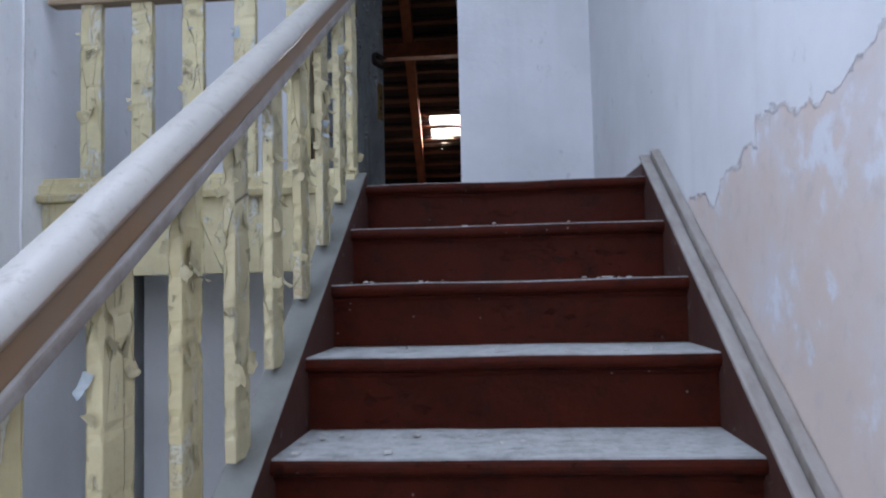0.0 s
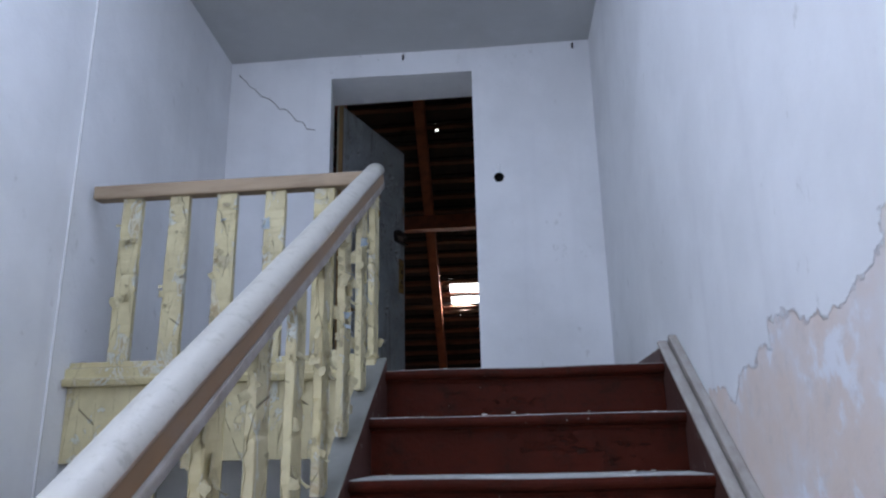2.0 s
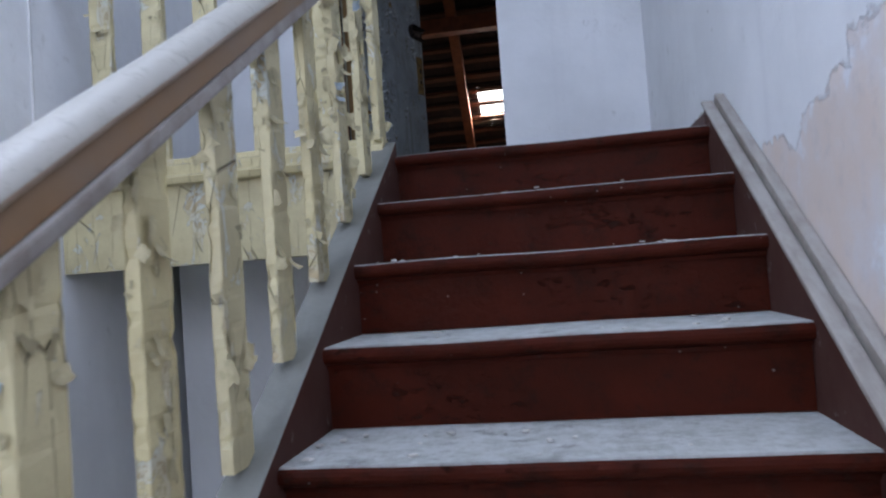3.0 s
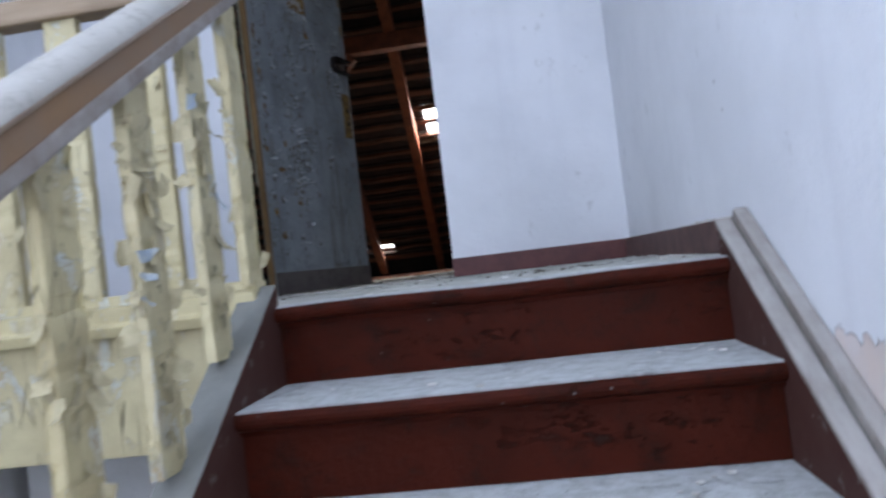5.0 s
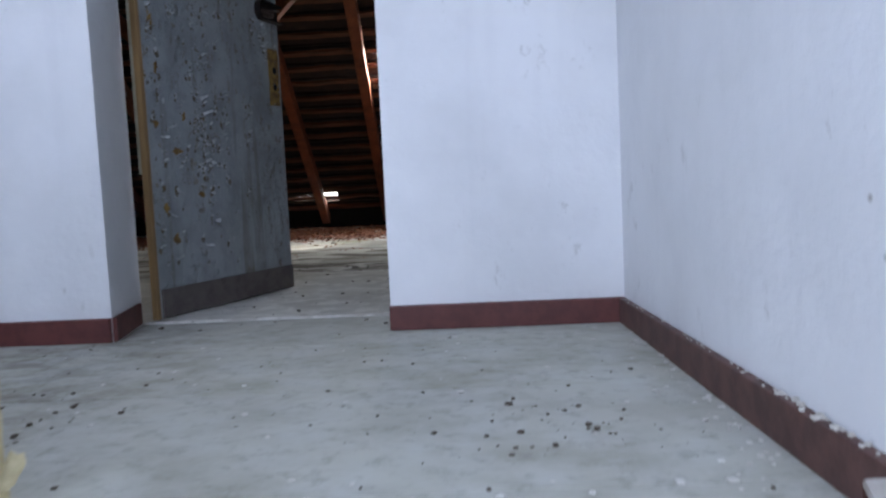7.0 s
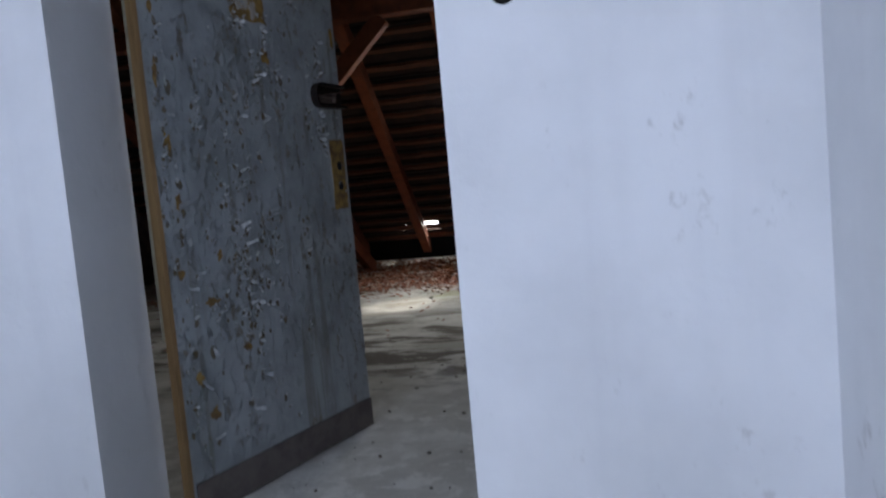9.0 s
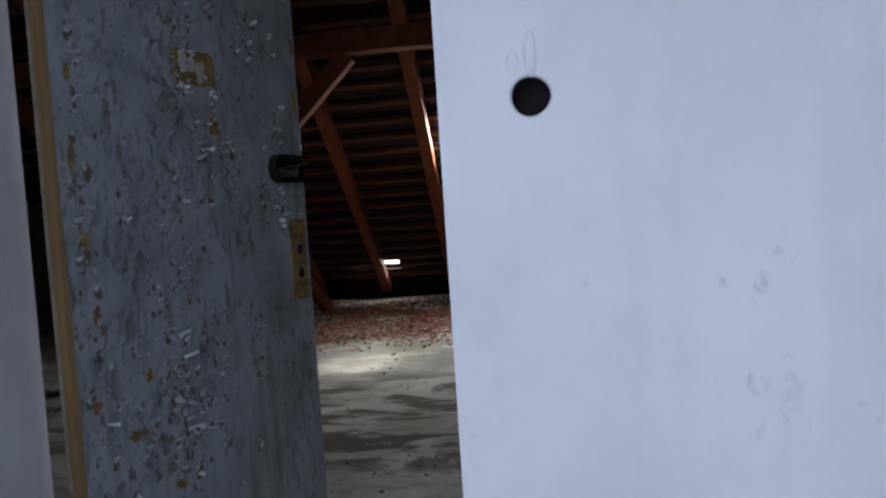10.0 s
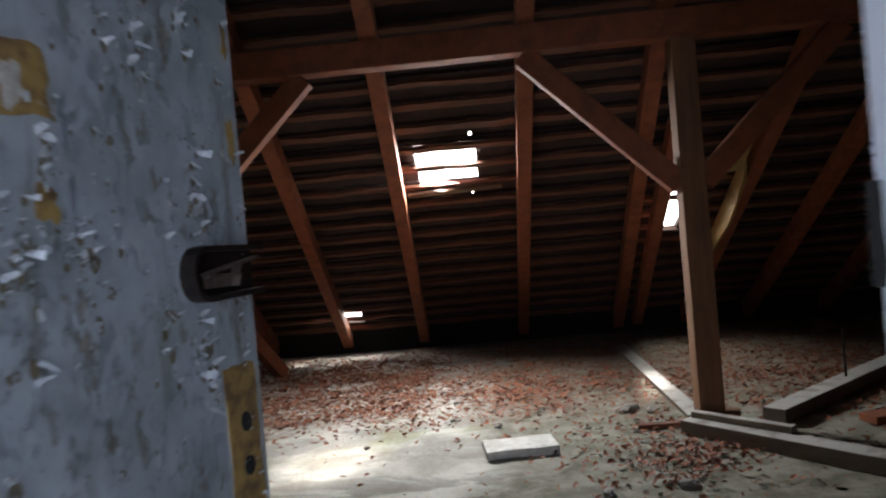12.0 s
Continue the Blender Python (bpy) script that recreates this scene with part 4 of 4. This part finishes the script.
GAPS = [(-0.50, 0.02, 7.50, 7.90), (-2.16, -1.95, 10.13, 10.22), (-1.80, -1.53, 10.10, 10.26), (1.70, 1.94, 8.35, 8.90), (-0.41, -0.36, 5.19, 5.27), (-0.03, 0.0, 7.36, 7.40),
        (-2.20, -2.17, 8.70, 8.735), (-2.005, -1.98, 8.69, 8.725), (-0.395, -0.37, 8.07, 8.13), (-0.225, -0.20, 8.065, 8.125), (-0.055, -0.03, 8.06, 8.13)]


def inside_gap(x, y):
    return any(g[0] <= x <= g[1] and g[2] <= y <= g[3] for g in GAPS)


# tile courses, lapped like scales, with the missing tiles left out
bm = bmesh.new()
cuts_x = sorted({round(v, 3) for v in list(np.arange(AW, AE, 0.21)) + [g for q in GAPS for g in q[:2]]})
step = 0.226
course = 0
rt = random.Random(8)
ys = sorted({round(v, 3) for v in list(np.arange(RIDGE, EAVE, step)) + [g for q in GAPS for g in q[2:]]})
for ya, yb in zip(ys, ys[1:]):
    course += 1
    for xa, xb in zip(cuts_x, cuts_x[1:]):
        if xb - xa < 0.002 or inside_gap((xa + xb) / 2, (ya + yb) / 2):
            continue
        jit = rt.uniform(-0.006, 0.006)
        lap = 0.0 if inside_gap((xa + xb) / 2, yb + 0.01) else 0.025
        za, zb = roof_z(ya) + 0.205 + jit, roof_z(yb + lap) + 0.240 + jit
        q = [bm.verts.new(p) for p in ((xa - 0.004, ya, za), (xb + 0.004, ya, za), (xb + 0.004, yb + lap, zb), (xa - 0.004, yb + lap, zb))]
        w = [bm.verts.new(v.co + NDIR * 0.055) for v in q]
        bm.faces.new(q[::-1]), bm.faces.new(w)
        for i in range(4):
            bm.faces.new((q[i], q[(i + 1) % 4], w[(i + 1) % 4], w[i]))
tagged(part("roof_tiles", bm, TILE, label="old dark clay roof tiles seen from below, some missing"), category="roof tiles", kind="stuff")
bm = bmesh.new()
prism(bm, [(RIDGE + 0.1, roof_z(RIDGE) + 0.12), (RIDGE + 0.1, roof_z(RIDGE) + 0.32), (ATTIC - 0.6, roof_z(RIDGE) - 1.05), (ATTIC - 0.6, roof_z(RIDGE) - 1.2)], "x", AW - 0.25, AE + 0.25)
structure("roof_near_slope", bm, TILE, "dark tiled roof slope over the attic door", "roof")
# knee wall coloured near-black, the deep shade of the eaves painted in
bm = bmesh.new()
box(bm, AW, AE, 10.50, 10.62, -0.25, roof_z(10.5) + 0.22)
structure("wall_eave", bm, DARK, "low knee wall with the shade under the eaves as its colour", "wall")

RAFTERS = ((-4.4, -4.5), (-3.5, -3.65), (-2.52, -2.72), (-1.55, -1.77), (-0.63, -0.815), (0.41, 0.397), (1.32, 1.53), (2.368, 2.368), (3.11, 3.10), (4.0, 4.0), (5.0, 5.0))
for xa, xb in RAFTERS:
    run = (xb - xa) / 3.4
    bm = bmesh.new()
    off = NDIR * 0.075
    ends = [Vector((xa + run * (q - 6.6), q, roof_z(q))) + off for q in (RIDGE, 10.5)]
    beam(bm, ends[0], ends[1], 0.12, 0.15, NDIR)
    tagged(part("rafter", roughen(soften(bm, 0.008), 0.004, 2, 1), TIMBER), "red-brown sawn rafter of the tiled roof", "rafter", "rafters of the attic roof")
rb = random.Random(21)
y = RIDGE + 0.19
while y < 10.45:
    spans = [(AW, AE)]
    if 8.37 < y < 8.86:
        spans = [(AW, 1.69), (1.95, AE)]
    for xa, xb in spans:
        bm = bmesh.new()
        c = NDIR * 0.167
        yy = y + rb.uniform(-0.012, 0.012)
        beam(bm, Vector((xa, yy, roof_z(yy))) + c, Vector((xb, yy, roof_z(yy))) + c, rb.uniform(0.045, 0.07), 0.036, NDIR)
        bmesh.ops.subdivide_edges(bm, edges=[e for e in bm.edges if e.calc_length() > 0.5], cuts=110)
        roughen(bm, 0.010, 11.0)
        tagged(part("batten", roughen(bm, 0.016, 2.3), BATTEN), "rough red-brown tile batten across the rafters", "batten", "tile battens of the attic roof")
    y += 0.226
bm = bmesh.new()
beam(bm, (-0.62, 7.96, roof_z(7.96) + 0.17), (0.22, 7.95, roof_z(7.95) + 0.18), 0.05, 0.03, NDIR)
tagged(part("loose_batten", bm, PALE_WOOD), "pale batten crossing below the missing tiles", "batten")

# purlin, post, braces
bm = bmesh.new()
beam(bm, (AW, 6.18, 2.558), (AE, 6.18, 2.558), 0.16, 0.18)
tagged(part("purlin", roughen(soften(bm, 0.010), 0.005, 1.2, 2), TIMBER), "heavy squared purlin under the rafters", "purlin")
POST = Vector((1.372, 6.185, 0.0))
def post_at(p, label):
    k = bmesh.new()
    box(k, p.x - 0.078, p.x + 0.078, p.y - 0.078, p.y + 0.078, 0.004, 2.468)
    post = tagged(part("post", roughen(soften(k, 0.010), 0.004, 2.2, 3), POST_WOOD), label, "post", "posts of the roof frame")
    for s in (-1, 1):
        k = bmesh.new()
        beam(k, (p.x + s * 0.07, p.y, 1.55), (p.x + s * 1.0, p.y, 2.46), 0.14, 0.11, (0, 1, 0))
        tagged(part("brace", roughen(soften(k, 0.008), 0.004, 2.0, 1), TIMBER), "slanting brown timber brace between post and purlin", "brace", "braces of the roof frame")
    return post


post_at(POST, "tall square brown post carrying the purlin")
post_at(Vector((-2.05, 6.185, 0)), "square brown post half hidden by the door")
# inner strut pair behind the post
bm = bmesh.new()
beam(bm, (1.56, 7.1, roof_z(7.1) - 0.02), (1.74, 10.3, roof_z(10.3) - 0.02), 0.11, 0.12, NDIR)
tagged(part("dormer_strut", roughen(soften(bm, 0.006), 0.004, 2, 1), TIMBER), "red-brown strut beside the dormer opening", "strut")
bm = bmesh.new()
beam(bm, (-2.75, 8.1, 1.25), (-2.28, 9.2, 0.03), 0.12, 0.14)
tagged(part("leaning_strut", roughen(soften(bm, 0.006), 0.004, 2, 1), TIMBER), "red-brown strut leaning to the floor with a pale foot", "strut")
# dormer lining
bm = bmesh.new()
prism(bm, [(7.75, roof_z(7.75) + 0.14), (9.0, roof_z(9.0) + 0.14), (9.05, roof_z(9.05) - 0.03), (8.3, roof_z(8.3) - 0.13), (7.8, roof_z(7.8) - 0.06)], "x", 2.262, 2.285)
tagged(part("dormer_cheek", bm, YELLOW_WOOD), "yellowish boarded cheek of a small dormer", "dormer panel")
bm = bmesh.new()
prism(bm, [(7.42, roof_z(7.42) - 0.02), (7.72, roof_z(7.72) - 0.03), (7.72, roof_z(7.72)), (7.42, roof_z(7.42) + 0.01)], "x", 1.98, 2.22)
tagged(part("dormer_board", bm, YELLOW_WOOD), "small yellowish board between the rafters", "dormer panel")

# ---- lying timbers and debris ----
def plank(name, a, b, w, h, mat, label, up=(0, 0, 1)):
    k = bmesh.new()
    beam(k, a, b, w, h, up)
    return tagged(part(name, roughen(soften(k, 0.006), 0.004, 3, 2), mat), label, "timber")


plank("pale_plank", (1.36, 9.4, 0.018), (1.34, 6.36, 0.018), 0.13, 0.03, PALE_WOOD, "pale dusty plank lying on the attic floor")
plank("sill_beam", (1.20, 6.07, 0.048), (2.36, 4.60, 0.048), 0.15, 0.09, PALE_WOOD, "dusty squared beam lying before the post")
plank("lath", (1.24, 6.07, 0.115), (1.66, 5.60, 0.115), 0.06, 0.04, PALE_WOOD, "dusty lath lying on the fallen beam")
plank("cross_beam", (1.74, 6.10, 0.055), (3.25, 7.48, 0.058), 0.15, 0.10, PALE_WOOD, "dusty dark-sided beam lying askew beyond the post")
plank("broken_board", (2.25, 6.0, 0.03), (3.2, 6.2, 0.03), 0.15, 0.05, TIMBER, "red-brown broken board on the floor")
plank("short_stick", (0.92, 6.20, 0.020), (1.26, 6.20, 0.020), 0.05, 0.035, BATTEN, "dark stick beside the foot of the post")
plank("post_wedge", (1.46, 6.20, 0.05), (1.56, 6.18, 0.05), 0.10, 0.09, POST_WOOD, "dark wooden wedge at the foot of the post")
bm = bmesh.new()
prism(bm, [(0.009 * math.cos(i * 1.05), 0.009 * math.sin(i * 1.05)) for i in range(6)], "z", 0, 0.34)
bmesh.ops.translate(bm, vec=(2.52, 6.82, 0.10), verts=bm.verts[:])
tagged(part("iron_rod", bm, IRON), "thin dark iron rod standing in the beam", "rod")
bm = bmesh.new()
box(bm, 0, 0.44, 0, 0.27, 0, 0.05)
bmesh.ops.transform(bm, matrix=pose(-0.055, 5.745, 0.006, 0, 0, 7), verts=bm.verts[:])
tagged(part("white_slab", roughen(soften(bm, 0.008), 0.010, 6, 3), FOAM), "chipped whitish slab lying on the attic floor", "slab")


def lump(name, x, y, z, s, mat, label, category, group):
    k = bmesh.new()
    bmesh.ops.create_icosphere(k, subdivisions=2, radius=1)
    r = random.Random(int(x * 977 + y * 131))
    for v in k.verts:
        v.co *= 0.75 + 0.5 * noise.noise(v.co * 1.4 + Vector((x, y, 0)) * 5)
        v.co = Vector((v.co.x * s, v.co.y * s * r.uniform(0.6, 0.9), max(v.co.z, -0.5) * s * 0.4 + s * 0.2))
    bmesh.ops.transform(k, matrix=pose(x, y, z, 0, 0, r.uniform(0, 360)), verts=k.verts[:])
    return tagged(part(name, k, mat), label, category, group)


for x, y, s in ((0.55, 5.1, 0.06), (0.95, 5.15, 0.07), (-0.85, 6.2, 0.035), (-0.3, 6.75, 0.05), (0.02, 6.5, 0.05), (-0.65, 7.9, 0.07), (0.95, 6.7, 0.10), (1.1, 6.62, 0.08), (-0.25, 6.2, 0.03),
                (0.42, 4.85, 0.04), (-0.2, 3.6, 0.03), (0.1, 2.9, 0.025), (-0.3, 7.3, 0.05), (2.9, 6.1, 0.07), (2.2, 5.6, 0.06)):
    lump("rubble_lump", x, y, 0.002, s, RUBBLE, "pale lump of fallen plaster on the attic floor", "rubble", "plaster lumps in the attic")

# drifts of dry leaves
bm = bmesh.new()
rl = random.Random(31)
count = 0
while count < 19000:
    x, y = rl.uniform(-4.2, 4.8), rl.uniform(4.3, 10.1)
    drift = math.exp(-((y - 7.6) / 0.75) ** 2) * (1.0 if x < 0.6 else 0.45) + 0.9 * math.exp(-((y - 9.0) / 0.8) ** 2) * (1 if x < -0.6 else 0.25)
    drift += 1.0 * math.exp(-(((x - 1.15) / 0.55) ** 2 + ((y - 5.75) / 0.5) ** 2)) + 0.4 * math.exp(-(((x - 2.6) / 1.2) ** 2 + ((y - 7.0) / 1.0) ** 2)) + 0.012
    if rl.random() > drift * (0.35 + 1.1 * max(0, noise.noise(Vector((x * 1.6, y * 2.6, 0))) + 0.35)):
        continue
    s = rl.uniform(0.011, 0.029)
    m = pose(x, y, rl.uniform(0.006, 0.03), rl.uniform(-28, 28), rl.uniform(-28, 28), rl.uniform(0, 360))
    pts = [(-s, 0, 0), (-0.3 * s, -0.6 * s, 0.16 * s), (0.55 * s, -0.45 * s, 0.12 * s), (s, 0, 0.25 * s), (0.55 * s, 0.45 * s, 0.1 * s), (-0.3 * s, 0.6 * s, 0.16 * s), (0.15 * s, 0, -0.06 * s)]
    vs = [bm.verts.new(m @ Vector(p)) for p in pts]
    for i in range(6):
        bm.faces.new((vs[i], vs[(i + 1) % 6], vs[6]))
    count += 1
tagged(part("dry_leaves", bm, LEAF, label="drifts of dry red-brown leaves on the attic floor"), category="leaves", kind="stuff")

# ---- small things in the stairwell ----
def thin_line(name, pts, r, mat, parent, label):
    k = bmesh.new()
    for p, q in zip(pts, pts[1:]):
        beam(k, p, q, r, r, (1, 0, 0) if abs(p[0] - q[0]) < 0.01 and abs(p[2] - q[2]) > 0.01 and abs(p[1] - q[1]) > 0.01 else (0, 1, 0.01))
    return part(name, k, mat, parent, label)


rc = random.Random(3)
crack = [(-1.30 + 0.56 * t + rc.uniform(-0.012, 0.012), NL - 0.001, 2.19 - 0.5 * t ** 0.8 + rc.uniform(-0.02, 0.02)) for t in np.linspace(0.1, 1, 14)]
thin_line("plaster_crack", crack, 0.005, CRACK, wall_north, "thin dark crack in the plaster")
cable = new("cable")
cable.matrix_basis = Matrix.Translation((WEST, -0.35, 0))
bpy.context.view_layer.update()
tagged(cable, "thin white-painted cable clipped to the plaster wall", "cable")
k = bmesh.new()
beam(k, (WEST + 0.004, -0.125, -1.2), (WEST + 0.004, -0.105, 2.19), 0.007, 0.007, (1, 0, 0))
part("wire", k, make_plain("white_cable", (0.7, 0.7, 0.7), (0.6, 0.6, 0.6), 10), cable)

for px, py, pz in ((-0.17, NORTH - 0.03, 2.172), (0.90, NORTH - 0.03, 2.165)):
    k = bmesh.new()
    beam(k, (px, py + 0.03, pz), (px + 0.004, py, pz), 0.008, 0.008)
    beam(k, (px + 0.004, py, pz - 0.004), (px + 0.002, py - 0.004, pz - 0.035), 0.010, 0.010, (0, 1, 0))
    tagged(part("wall_hook", k, IRON), "small rusty iron hook below the ceiling", "hook", "hooks under the ceiling")
bm = bmesh.new()
rs = random.Random(17)


def crumb(bm, x, y, z, s, flat=0.4):
    m = pose(x, y, z, 0, 0, rs.uniform(0, 360))
    vs = [bm.verts.new(m @ Vector((a * s * rs.uniform(0.7, 1.2), b * s * rs.uniform(0.5, 1.0), c * s * flat))) for a in (-0.5, 0.5) for b in (-0.5, 0.5) for c in (0, 1)]
    for f in ((0, 1, 3, 2), (4, 6, 7, 5), (0, 4, 5, 1), (2, 3, 7, 6), (1, 5, 7, 3)):
        bm.faces.new([vs[i] for i in f])


for _ in range(60):
    crumb(bm, min(0.95, rs.gauss(0.66, 0.11)), abs(rs.gauss(0.5, 0.13)), 0.0, rs.uniform(0.002, 0.009) * rs.choice((0.6, 1, 1.3)))
for _ in range(110):
    crumb(bm, rs.uniform(-1.25, 0.95), rs.uniform(0.05, 1.45), 0.001, rs.uniform(0.002, 0.008))
for _ in range(120):
    x = rs.uniform(-1.2, -0.2)
    crumb(bm, x, rs.uniform(0.08, 0.9), 0.001, rs.uniform(0.003, 0.013))
for _ in range(60):
    crumb(bm, rs.uniform(-0.6, 0.25), rs.uniform(1.55, 3.8), 0.002, rs.uniform(0.004, 0.016))
tagged(part("floor_dirt", bm, DIRT, label="dark dirt crumbs scattered over the landing"), category="dirt", kind="stuff")
bm = bmesh.new()
for _ in range(70):
    crumb(bm, rs.uniform(-1.2, 0.98), rs.uniform(0.03, 1.45), 0.001, rs.uniform(0.004, 0.014), 0.2)
for _ in range(50):
    crumb(bm, 1.0 - abs(rs.gauss(0, 0.03)), rs.uniform(0.1, 1.45), 0.001, rs.uniform(0.003, 0.010))
for k in range(9):
    for _ in range(16):
        crumb(bm, rs.uniform(0.03, 0.95), -k * GOING + rs.uniform(-0.0, 0.26), -k * RISE + 0.002, rs.uniform(0.004, 0.016), 0.25)
for _ in range(60):
    yy = rs.uniform(0.08, 1.45)
    crumb(bm, EAST - 0.012 - (EAST - EAST_END) * yy / NORTH + rs.uniform(-0.008, 0.006), yy, 0.0785, rs.uniform(0.002, 0.008) * (1.5 if yy < 0.4 else 0.8), 0.5)
tagged(part("plaster_chips", bm, FOAM, label="white plaster and paint chips strewn on landing and steps"), category="chips", kind="stuff")

# ---- floor boards of the landing, last ----
y = 0.026
rp = random.Random(5)
while y < NORTH - 0.01:
    w = min(rp.choice((0.165, 0.18, 0.19)), NORTH - y)
    k = bmesh.new()
    box(k, WEST - 0.05, EAST - 0.002, y + 0.0012, y + w - 0.0012, -0.03, rp.uniform(-0.0012, 0.0))
    part("plank", k, LANDING, landing)
    y += w
